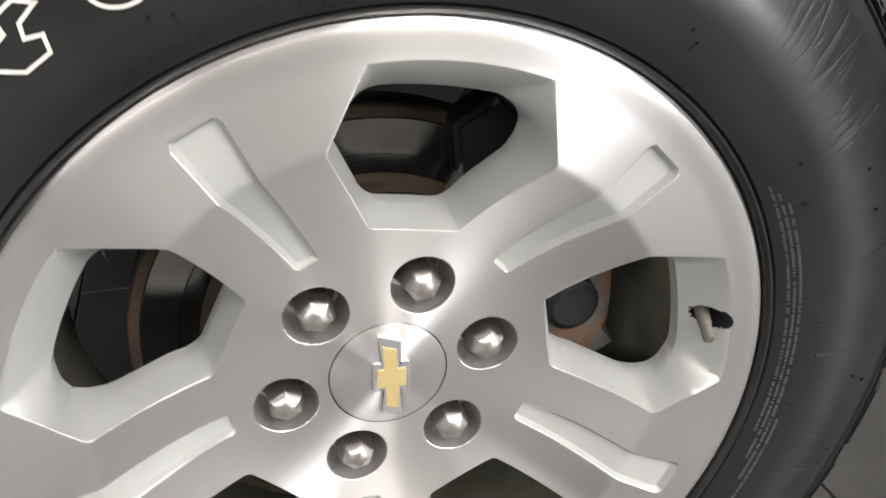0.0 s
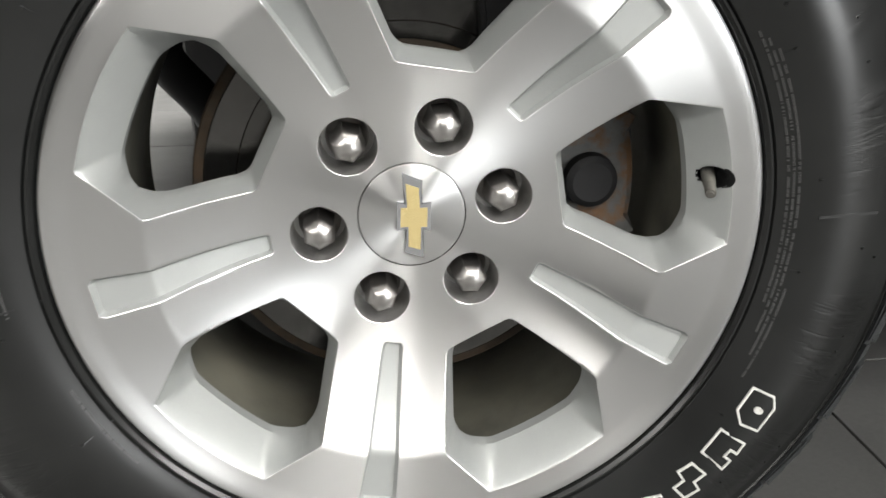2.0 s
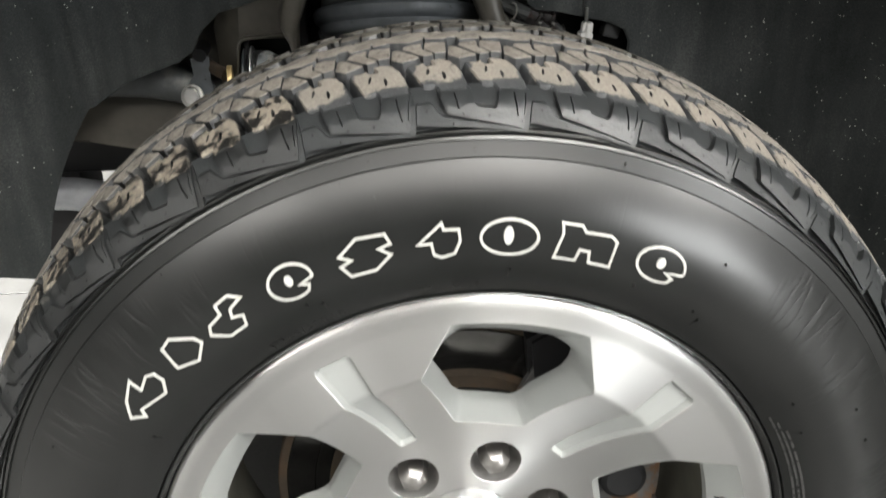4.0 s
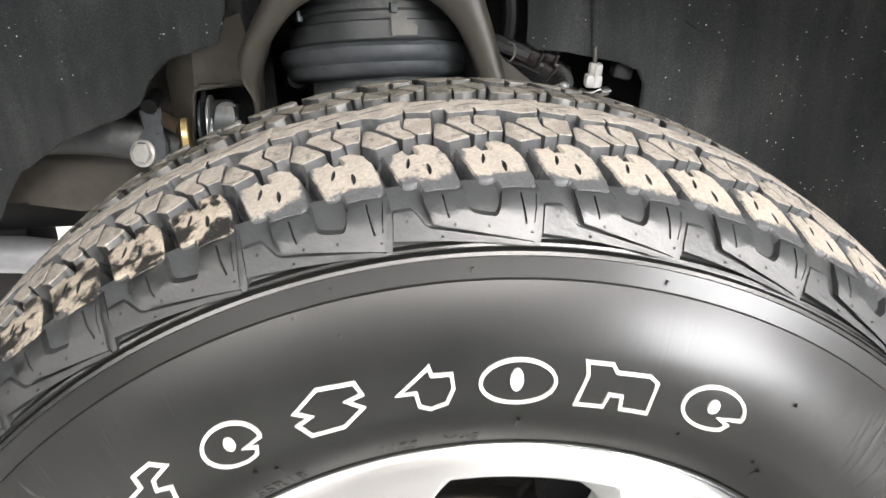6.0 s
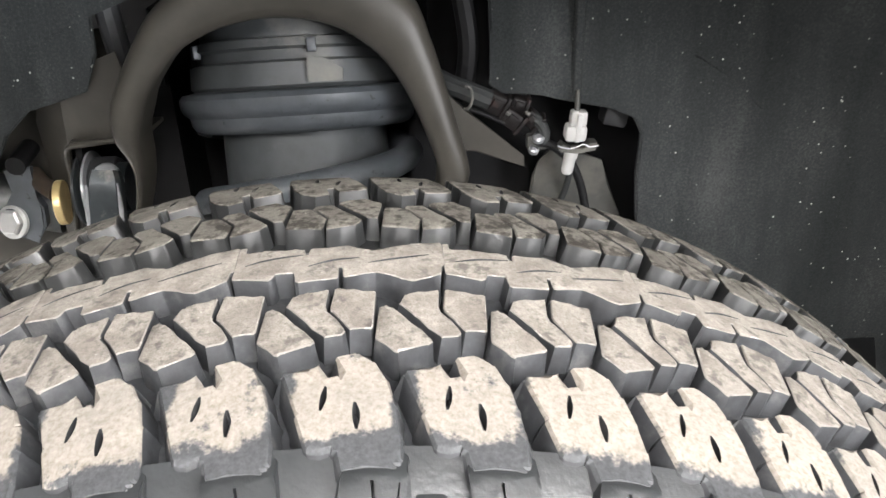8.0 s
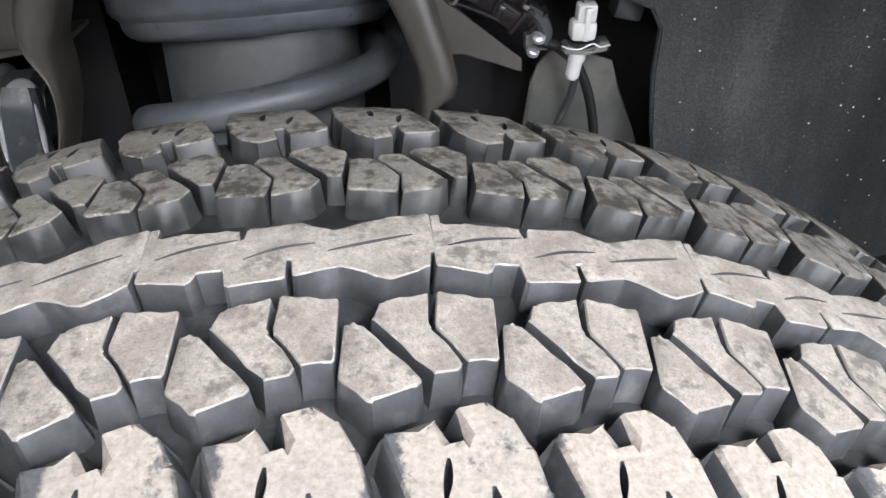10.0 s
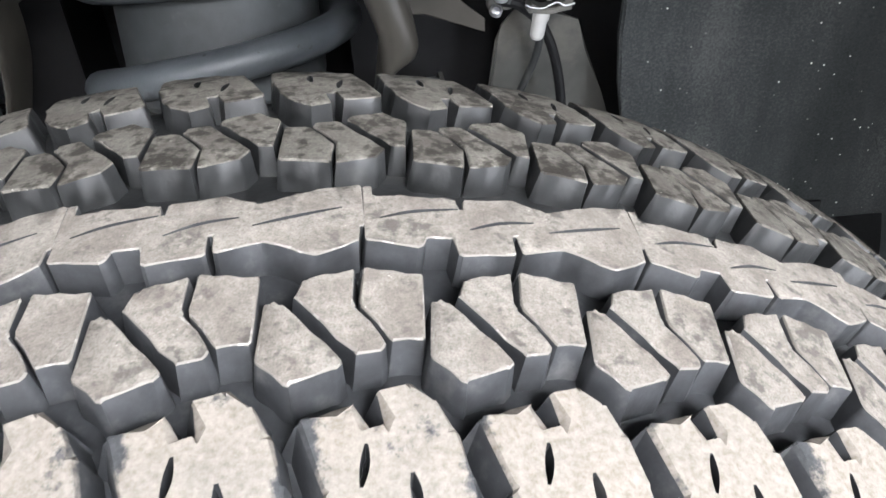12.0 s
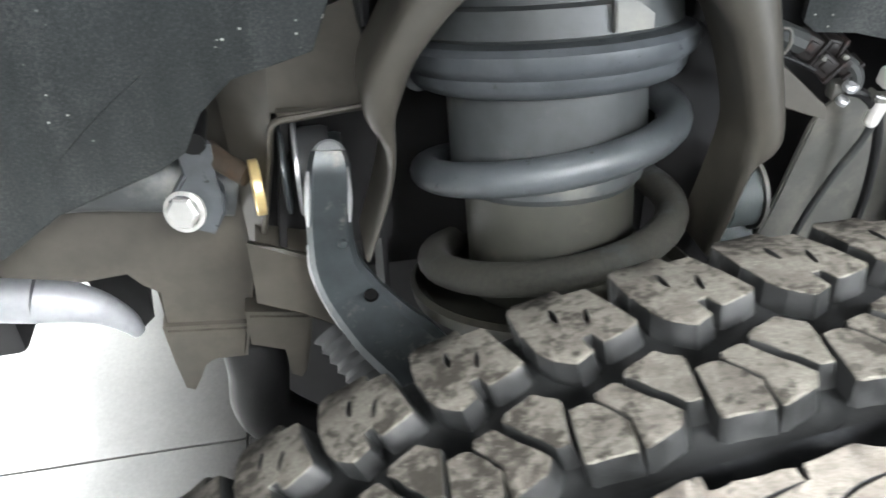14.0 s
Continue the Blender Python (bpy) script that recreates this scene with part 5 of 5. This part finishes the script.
part("cam_bolt", pipe([(-0.256, 0.440, 0.698), (-0.246, 0.426, 0.695), (-0.232, 0.415, 0.690)], 0.0070, 14), M_RUST, arm, "rusty bolt shank")


def hex_head(r, h, flange):
    bm = turned([(0.0, h), (r * 0.80, h), (r * 0.95, h - r * 0.12), (r, h - r * 0.3), (r, 0.003)], 6)
    b2 = turned([(r, 0.004), (flange, 0.003), (flange, 0.0), (0.0, 0.0)], 36)
    me = bpy.data.meshes.new("t")
    b2.to_mesh(me)
    b2.free()
    bm.from_mesh(me)
    bpy.data.meshes.remove(me)
    return bm


bolt = thing("flange_bolt", "bright zinc hexagon flange bolt in the frame tube", "bolt", (-0.275, 0.447, 0.650))
part("head", hex_head(0.0112, 0.008, 0.0138), M_ZINC, bolt, "", 20, pose(0, -0.022, 0.014, 74, 0, -16))
part("shank", pipe([(0, -0.020, 0.012), (0.01, 0.03, 0.006)], 0.008, 12), M_ZINC, bolt)
clip = thing("bolt_bracket", "dark steel tab holding the flange bolt", "bracket", (-0.275, 0.444, 0.652))
part("tab", plate([(-0.008, 0.000), (0.014, -0.006), (0.024, 0.006), (0.026, 0.022), (0.021, 0.032), (0.022, 0.056), (0.004, 0.054), (0.003, 0.036), (-0.010, 0.018)], 0.01, lambda u, v, d: Vector((u, -0.018 + d - 0.1 * u, v)), 0.002), M_SPRING, clip)
part("tab_pin", pipe([(0.014, -0.022, 0.060), (0.014, 0.012, 0.064)], 0.0078, 14), M_DARKPL_SHADE, clip)

tie = thing("tie_rod_boot", "ribbed black rubber boot on the steering tie rod", "boot")
ribs = [(0.026 + 0.0016 * math.cos(i * math.pi / 2) - 0.00025 * i, 0.0022 * i) for i in range(41)]
part("bellows", turned(ribs, 32, look((-0.182, 0.41, 0.565), (-0.127, 0.32, 0.49)) @ pose(0, 0, 0, 180)), M_BOOT, tie, "", 60)
part("rod", pipe([(-0.142, 0.345, 0.51), (-0.047, 0.19, 0.39)], 0.012, 14), M_ARM, tie)
strut = thing("lower_arm", "dark lower suspension arm below the frame rail", "suspension arm")
part("arm_body", pipe(curve_pts([(-0.262, 0.49, 0.515), (-0.258, 0.475, 0.475), (-0.258, 0.470, 0.43), (-0.218, 0.478, 0.375), (-0.190, 0.475, 0.33), (-0.11, 0.40, 0.27), (-0.02, 0.20, 0.25)], 6), 0.025, 18), M_DARKPL_SHADE, strut)
part("arm_mount", plate([(-0.255, 0.560), (-0.206, 0.552), (-0.211, 0.522), (-0.217, 0.495), (-0.222, 0.487), (-0.229, 0.492), (-0.231, 0.518), (-0.255, 0.528)], 0.03, lambda u, v, d: Vector((u, 0.440 + d, v)), 0.003), M_FRAME, strut, "notched steel mount")
M_BAR = simple("pale_bar_coating", (0.34, 0.35, 0.37), 0.45, 0.1, 60, 0.2, 0.1)
sway = thing("sway_bar", "pale grey curved stabiliser bar end below the rail", "stabiliser bar")
part("bar", pipe([(-0.60, 0.62, 0.486), (-0.55, 0.612, 0.487), (-0.50, 0.605, 0.486), (-0.455, 0.601, 0.480)], 0.024, 18), M_BAR, sway)
part("bar_end", pipe(curve_pts([(-0.456, 0.601, 0.480), (-0.43, 0.60, 0.472), (-0.405, 0.60, 0.460), (-0.386, 0.60, 0.441), (-0.378, 0.60, 0.425)], 6), [0.0238 - 0.0007 * i for i in range(25)], 18), M_BAR, sway)

shield = thing("splash_shield", "grey sheet-metal shield beside the frame rail", "shield")
part("sheet", plate([(0.148, 0.680), (0.153, 0.692), (0.161, 0.701), (0.189, 0.698), (0.203, 0.690), (0.212, 0.668), (0.225, 0.63), (0.242, 0.58), (0.262, 0.48), (0.100, 0.48), (0.138, 0.60)], 0.004, lambda u, v, d: Vector((u, 0.424 + d - 0.15 * max(0.0, v - 0.62), v)), 0.0015), M_SHIELD, shield)
# Sheet coloured black as the shadow gap between shield and liner.
part("dark_gap", plate([(0.10, 0.50), (0.34, 0.50), (0.30, 0.80), (0.06, 0.86)], 0.004, lambda u, v, d: Vector((u, 0.490 + d, v))), M_DARKPL_SHADE, shield, "black sheet for the shadow gap behind the shield")
part("pad", box(pose(0.214, 0.42, 0.728, 0, 14, 0), 0.020, 0.02, 0.018, 0.003), M_RUBBER, shield)

sensor = thing("speed_sensor_connector", "white plastic cable connector on a metal clip", "connector", (0.1765, 0.386, 0.715))
part("plug", box(pose(-0.001, 0, 0.0105, 4, 4, 0), 0.0165, 0.013, 0.013, 0.003), M_WHITEP, sensor, "white plug body")
part("plug_head", box(pose(0.001, 0, 0.0215, 4, 4, 0), 0.0125, 0.010, 0.012, 0.002), M_WHITEP, sensor)
part("plug_rib", box(pose(0.0005, -0.006, 0.015, 4, 4, 0), 0.004, 0.003, 0.022, 0.001), M_WHITEP, sensor)
part("tip", turned([(0.0, 0.044), (0.0018, 0.043), (0.0022, 0.026)], 14), M_SHIELD, sensor)
part("flange", plate([(-0.015, 0.000), (-0.011, 0.003), (-0.005, -0.001), (0.005, -0.001), (0.010, 0.003), (0.015, 0.003), (0.014, -0.003), (0.0, -0.005), (-0.013, -0.003)], 0.012, lambda u, v, d: Vector((u, -0.007 + d, v)), 0.0008), M_SHIELD, sensor, "bent metal clip")
part("clip_edge", pipe(curve_pts([(-0.0155, -0.0075, 0.003), (-0.011, -0.0078, 0.0010), (-0.004, -0.008, 0.0002), (0.004, -0.008, 0.0030), (0.009, -0.008, 0.0005), (0.0155, -0.0075, 0.0012)], 5), 0.0006, 8), M_SCUFF, sensor, "bright bent wire edge of the clip")
part("collar", turned([(0.0058, -0.002), (0.0058, -0.010), (0.0048, -0.012), (0.0046, -0.022), (0.0034, -0.024)], 18, pose(-0.003, 0, 0, 6, 8, 0)), M_WHITEP, sensor)


def cable(name, label, pts, r, mat=None):
    ob = thing(name, label, "cable")
    part("sheath", pipe(curve_pts(pts, 8), r, 10), mat or M_DARKPL_SHADE, ob)
    return ob


cable("sensor_cable", "thin grey sensor cable hanging below the connector", [(0.173, 0.388, 0.694), (0.170, 0.392, 0.675), (0.160, 0.396, 0.648), (0.148, 0.398, 0.612), (0.13, 0.40, 0.54)], 0.0026, M_LOOM)
cable("brake_line", "thin black brake line beside the shield", [(0.148, 0.390, 0.718), (0.160, 0.388, 0.714), (0.176, 0.390, 0.696), (0.187, 0.394, 0.660), (0.190, 0.396, 0.612), (0.18, 0.40, 0.54)], 0.0034)
cable("wiring_loom", "dark taped wiring loom along the frame", [(0.060, 0.420, 0.772), (0.080, 0.404, 0.764), (0.096, 0.398, 0.758), (0.112, 0.396, 0.751)], 0.0078, M_LOOM)
cable("thin_lead", "thin black lead below the loom", [(0.070, 0.400, 0.757), (0.090, 0.394, 0.748), (0.106, 0.392, 0.742), (0.122, 0.391, 0.734)], 0.0016)
plugs = thing("cable_connectors", "cluster of dark red-brown plastic cable connectors on the frame", "connectors")
for x, y, z, tilt, w, d, h in ((0.1175, 0.398, 0.748, 28, 0.017, 0.013, 0.016), (0.1290, 0.395, 0.736, 38, 0.018, 0.012, 0.014), (0.1350, 0.401, 0.745, 18, 0.015, 0.012, 0.013), (0.1440, 0.396, 0.735, 44, 0.014, 0.012, 0.012)):
    shell = part("connector_shell", box(pose(x, y, z, 8, tilt, 0), w, d, h, 0.0022), M_CONN, plugs)
    part("latch", box(pose(x - 0.001, y - d * 0.5, z + 0.001, 8, tilt, 0), w * 0.45, 0.003, h * 0.5, 0.0008), M_CONN, shell)
    part("shell_rib", box(pose(x + w * 0.32, y - 0.0005, z - w * 0.32 * math.tan(radians(tilt)) * 0.8, 8, tilt, 0), 0.003, d + 0.003, h + 0.003, 0.0008), M_CONN, shell)
for x, y, z in ((0.1245, 0.3885, 0.7425), (0.1395, 0.3890, 0.7415)):
    part("scuffed_pin", box(pose(x, y, z, 0, 30, 0), 0.0042, 0.003, 0.0030, 0.0007), M_SHIELD, plugs, "pale scuffed pin")
cable("connector_lead", "short grey elbow of hose between connector and fitting", [(0.1430, 0.394, 0.738), (0.1495, 0.391, 0.732), (0.1525, 0.390, 0.724), (0.1500, 0.389, 0.717)], 0.0046, M_LOOM)
cable("brake_hose", "black hose running up behind the frame tower", [(0.092, 0.42, 0.745), (0.098, 0.415, 0.79), (0.092, 0.42, 0.84), (0.085, 0.43, 0.90)], 0.008)
cable("breather_hose", "dark hose hanging beside the frame tower", [(-0.166, 0.425, 0.90), (-0.165, 0.42, 0.85), (-0.163, 0.42, 0.81), (-0.162, 0.43, 0.77)], 0.009, M_BOOT)
junction = thing("brake_line_fitting", "small bright brake line fitting with bolts", "fitting", (0.1475, 0.388, 0.7165))
part("nut", hex_head(0.0034, 0.004, 0.0048), M_SCUFF, junction, "", 20, pose(0, 0, 0.004, 28, 0, 0))
part("nut", hex_head(0.0028, 0.003, 0.0040), M_SCUFF, junction, "", 20, pose(-0.004, -0.001, -0.005, 30, 0, 20))
part("block", box(pose(0, 0.008, 0), 0.016, 0.010, 0.012, 0.002), M_SHIELD, junction)
tag = thing("cable_clip", "small pale cable clip round the loom", "clip", (0.0945, 0.388, 0.756))
part("band", pipe(curve_pts([(-0.002, 0, 0.009), (0.002, -0.002, 0.008), (0.003, -0.003, 0.0), (0.0, -0.002, -0.007), (-0.003, 0, -0.008)], 5), 0.0012, 8), M_SHIELD, tag)

# ---- brake behind the spokes ----
disc = thing("brake_disc", "steel brake disc with a rusty rim and dark hat", "brake disc", (0, 0, HUB_Z))
LIE = pose(0, 0, 0, -90)
part("rotor", turned([(0.120, 0.060), (0.133, 0.060), (0.134, 0.0592), (0.158, 0.0592), (0.159, 0.060)], 96, LIE), M_DISC, disc, "bright scored friction ring")
part("rotor_edge", turned([(0.159, 0.060), (0.1655, 0.0605), (0.167, 0.062), (0.167, 0.070), (0.160, 0.071), (0.160, 0.078), (0.167, 0.079), (0.167, 0.088), (0.120, 0.089)], 96, LIE), M_RUST, disc, "rusty outer rim")
part("hat", turned([(0.120, 0.0605), (0.113, 0.060), (0.110, 0.046), (0.0, 0.044)], 72, LIE), M_RUST, disc, "dark rusty hat")

caliper = thing("brake_caliper", "cast iron brake caliper with rust patches round the disc", "brake caliper", (0, 0, HUB_Z))


def sector(r0, r1, a0, a1, y0, y1, n=28, bevel=0.006):
    out = [(a0 + (a1 - a0) * i / n, r1) for i in range(n + 1)] + [(a1 - (a1 - a0) * i / n, r0) for i in range(n + 1)]
    return plate(out, y1 - y0, lambda a, r, d: Vector((r * math.cos(radians(a)), y0 + d, r * math.sin(radians(a)))), bevel)


part("bridge", sector(0.120, 0.184, -40, 62, 0.042, 0.110), M_CAST, caliper, "grey cast body with orange rust")
for a in (4, 33):
    part("piston_housing", turned([(0.0, 0.0), (0.016, 0.0), (0.021, 0.003), (0.022, 0.012)], 40, Matrix.Translation((0.146 * math.cos(radians(a)), 0.030, 0.146 * math.sin(radians(a)))) @ LIE), M_CAST if a > 10 else M_DARKPL_SHADE, caliper, "round dark piston housing")
part("bracket", plate([(0.055, 0.155), (0.085, 0.172), (0.110, 0.150), (0.094, 0.10), (0.070, 0.085), (0.058, 0.12)], 0.03, lambda u, v, d: Vector((u, 0.040 + d, v)), 0.004), M_DARKPL_SHADE, caliper, "dark caliper bracket")
dust = thing("dust_shield", "dark steel dust shield behind the brake disc", "shield", (0, 0, HUB_Z))
part("sheet", turned([(0.06, 0.12), (0.150, 0.118), (0.165, 0.110)], 80, LIE, start=60, sweep=110), M_DARKPL_SHADE, dust)

# ---- arch liner and body round the wheel ----
REAR = FRONT = TOP = thing("wheel_arch", "grey-black felt wheel arch lining flecked with pale grit", "wheel arch")


def liner_sweep(a0, a1, n=40):
    """The bowl of the arch: inner wall rounding over into the outer shell, swept about the hub."""
    prof = [(0.474, 0.395), (0.540, 0.391), (0.600, 0.372), (0.640, 0.330), (0.664, 0.250), (0.675, 0.150), (0.680, 0.020), (0.682, -0.070), (0.690, -0.085), (0.700, -0.080)]
    bm = bmesh.new()
    rows = [[bm.verts.new(Vector((0, 0, HUB_Z)) + polar(a0 + (a1 - a0) * i / n, r, y)) for r, y in prof] for i in range(n + 1)]
    for a, b in zip(rows, rows[1:]):
        for i in range(len(prof) - 1):
            bm.faces.new((a[i], a[i + 1], b[i + 1], b[i]))
    return bm


def outline_wall(loop, y):
    def place(u, v, d):
        return Vector((u, y(u, v) + d, v))
    return plate(dense_flat(loop), 0.006, place, 0.0015)


def dense_flat(loop, step=0.03):
    out = []
    for (a, y), (b, z) in zip(loop, loop[1:] + loop[:1]):
        n = max(1, int(math.hypot(b - a, z - y) / step))
        out += [(a + (b - a) * i / n, y + (z - y) * i / n) for i in range(n)]
    return out


def arc(r, a0, a1, n=16):
    return [(r * math.sin(radians(a0 + (a1 - a0) * i / n)), HUB_Z + r * math.cos(radians(a0 + (a1 - a0) * i / n))) for i in range(n + 1)]


part("bowl", liner_sweep(8, 100), M_FELT, REAR)
part("inner_wall", outline_wall([(0.112, 0.840), (0.113, 0.764), (0.122, 0.757), (0.150, 0.752), (0.174, 0.747), (0.205, 0.740), (0.222, 0.732), (0.229, 0.718), (0.227, 0.685), (0.229, 0.650), (0.236, 0.606), (0.243, 0.596), (0.262, 0.598), (0.330, 0.560), (0.400, 0.515)] + arc(0.475, 74, 12, 14), lambda u, v: 0.392 + (0.006 if u < 0.174 else 0.0)), M_FELT, REAR)
part("fold", pipe([(0.177, 0.394, 0.748), (0.178, 0.392, 0.82), (0.180, 0.39, 0.90)], 0.004, 10), M_FELT, REAR)
M_LIP = simple("tan_plastic", (0.17, 0.155, 0.128), 0.7, 0.0, 60, 0.3, 0.2, (0.09, 0.085, 0.07), 20, (0.5, 0.7))
part("lower_lip", plate([(0.236, 0.612), (0.262, 0.600), (0.3031, 0.5695), (0.3665, 0.5436), (0.409, 0.512), (0.4503, 0.468), (0.471, 0.412), (0.40, 0.40), (0.33, 0.44), (0.27, 0.49), (0.240, 0.53)], 0.010, lambda u, v, d: Vector((u, 0.372 + d, v)), 0.002, [[(0.3607, 0.5271), (0.3699, 0.5338), (0.3862, 0.5314), (0.3849, 0.5235), (0.3737, 0.5154)]]), M_LIP, REAR, "dusty tan lower lip with a slot")
# Black plate behind the opening paints the shade seen in it.
part("slot_shade", plate([(0.352, 0.508), (0.395, 0.515), (0.395, 0.538), (0.358, 0.540)], 0.002, lambda u, v, d: Vector((u, 0.3845 + d, v))), M_DARKPL_SHADE, REAR, "black sheet giving the slot its shade")
part("bowl", liner_sweep(-82, -14), M_FELT, FRONT)
part("inner_wall", outline_wall([(-0.168, 0.86), (-0.172, 0.800), (-0.184, 0.776), (-0.205, 0.768), (-0.229, 0.762), (-0.249, 0.744), (-0.263, 0.722), (-0.278, 0.710), (-0.302, 0.702), (-0.340, 0.688), (-0.380, 0.664)] + arc(0.475, -54, -22, 10), lambda u, v: 0.396), M_FELT, FRONT)
# Unseen arch roof; the upright dark sheet is added to hide bright floor.
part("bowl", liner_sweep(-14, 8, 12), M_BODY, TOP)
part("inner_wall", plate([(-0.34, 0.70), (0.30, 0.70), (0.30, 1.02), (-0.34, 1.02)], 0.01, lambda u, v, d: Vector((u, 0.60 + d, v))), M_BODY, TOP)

# Unseen blocks: they keep lamp light out and darken gaps behind the arch.
body_shell = thing("unseen_truck_blocks", "unseen plain dark blocks for the truck body, shading the arch", "truck body")
part("fender_light_stop", box(pose(0.2, 0.95, 1.17), 2.2, 1.95, 0.12, 0.01), M_BODY, body_shell)
part("underbody", box(pose(2.2, 0.95, 0.62), 3.0, 1.9, 0.45, 0.02), M_BODY, body_shell)
# Stops lamp light that would leak into the arch from ahead.
part("light_stop_panel", box(pose(-0.93, 1.0, 0.83), 0.06, 1.85, 0.66, 0.01), M_BODY, body_shell)
# Added dark backing, hides bright floor between spring and arm.
part("dark_backing", box(pose(0.16, 0.68, 0.45), 0.86, 0.08, 0.62, 0.02), M_BODY, body_shell)
part("deep_dark_backing", box(pose(0.25, 1.15, 0.78), 1.0, 0.8, 0.55, 0.02), M_BODY, body_shell)

# ---- tread pieces, nearest stretch one by one ----
KINDS = [
    ("shoulder_block", SHOULDER, SHOULDER_SLOTS, M_CLAY, 1),
    ("tread_block", KINK, (), M_DUST, 1),
    ("tread_block", PENT, (), M_DUST, 1),
    ("tread_block", WEDGE, (), M_DUST, 1),
    ("center_rib", RIB, RIB_SLOTS, M_DUST, 2),
    ("tread_block", turned_half(KINK, 14.45, 0.0735), (), M_MOTTLE, 1),
    ("tread_block", turned_half(PENT, 14.45, 0.0735), (), M_MOTTLE, 1),
    ("tread_block", turned_half(WEDGE, 14.45, 0.0735), (), M_MOTTLE, 1),
    ("shoulder_block", turned_half(SHOULDER, 20.45, 0.0765), [turned_half(s, 20.45, 0.0765) for s in SHOULDER_SLOTS], M_MOTTLE, 1),
]
rest_v, rest_f, rest_m = [], [], []


def add_rest(me, turn):
    base = len(rest_v)
    m = pose(0, 0, 0, 0, turn, 0)
    rest_v.extend(squash(m @ v.co) for v in me.vertices)
    for p in me.polygons:
        rest_f.append(tuple(base + i for i in p.vertices))
        rest_m.append(p.material_index)


NEAR = (-13, 11)
for n_kind, (name, loop, slots, top_mat, every) in enumerate(KINDS):
    # Flanks of the inner rows use the same blacker rubber.
    me = mesh_of(name, tread_block(loop, slots, seed=n_kind, edge=0.0004 if name == "center_rib" else 0.0013 if n_kind == 0 else 0.0005, flare=0.0004 if name == "center_rib" else 0.0026 if n_kind == 0 else 0.0012, rough=0.00025 if name == "center_rib" else 0.0005 if n_kind == 0 else 0.0004), [M_WETRUB_SHADE if top_mat is M_MOTTLE else M_TREAD, top_mat, M_EDGE if top_mat is M_DUST else top_mat], 35)
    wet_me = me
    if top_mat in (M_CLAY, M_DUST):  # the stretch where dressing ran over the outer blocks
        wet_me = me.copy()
        wet_me.materials[0] = M_WETRUB_SHADE
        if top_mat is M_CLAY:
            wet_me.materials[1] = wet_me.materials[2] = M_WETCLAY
    wet_from = {"shoulder_block": -5, "tread_block": -7}.get(name, -40)
    for k in range(0, 64, every):
        i = k if k < 32 else k - 64
        if NEAR[0] <= i <= NEAR[1]:
            ob = new(name, wet_me if i <= wet_from else me)
            ob.parent = tyre
            ob.matrix_basis = pose(0, 0, 0, 0, PITCH * i, 0)
        else:
            add_rest(me, PITCH * i)
for name, loop, low, high, slits in (("sidewall_pad", PAD_LOW, 0.0024, 0.0034, ()), ("sidewall_bar", PAD_BAR, 0.0012, 0.0026, ()), ("sidewall_lug", PAD_HIGH, 0.0036, 0.0078, PAD_SLITS)):
    me = mesh_of(name, side_pad(loop, low, high, slits), [M_PADRUB, M_PADRUB], 35)
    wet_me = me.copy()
    wet_me.materials[0] = wet_me.materials[1] = M_WETRUB_SHADE
    for k in range(0, 64, 2):
        i = k if k < 32 else k - 64
        if -20 <= i <= 20:
            ob = new(name, wet_me if -14 <= i <= -6 else me)
            ob.parent = tyre
            ob.matrix_basis = pose(0, 0, 0, 0, PITCH * i, 0)
        else:
            add_rest(me, PITCH * i)
rest = bpy.data.meshes.new("lower_tread")
rest.from_pydata(rest_v, [], rest_f)
rest.materials.append(M_TREAD)
rest.materials.append(M_DUST)
rest.materials.append(M_EDGE)
rest.polygons.foreach_set("material_index", rest_m)
lower = new("lower_tread", rest)
lower.parent = tyre
tagged(lower, "dusty tread blocks towards the floor", kind="stuff")

# ---- floor tiles ----
TILE = 0.45
tile_mesh = mesh_of("tile", box(pose(0, 0, -0.004), TILE - 0.004, TILE - 0.004, 0.012, 0.0008), M_TILE, 0)
for i in range(-7, 8):
    for j in range(-4, 8):
        ob = new("tile", tile_mesh)
        ob.parent = floor
        ob.matrix_world = pose(0.33 + TILE * i, 0.16 + TILE * j, -0.002)
far_v, far_f = [], []
for i in range(-25, 25):
    for j in range(-25, 25):
        if not (-7 <= i < 8 and -4 <= j < 8):
            x, y, h = 0.33 + TILE * i, 0.16 + TILE * j, TILE / 2 - 0.002
            b = len(far_v)
            far_v += [(x - h, y - h, 0), (x + h, y - h, 0), (x + h, y + h, 0), (x - h, y + h, 0)]
            far_f.append((b, b + 1, b + 2, b + 3))
far = bpy.data.meshes.new("far_tiles")
far.from_pydata(far_v, [], far_f)
far.materials.append(M_TILE)
fo = new("far_tiles", far)
fo.parent = floor
tagged(fo, "grey floor tiles", kind="stuff")
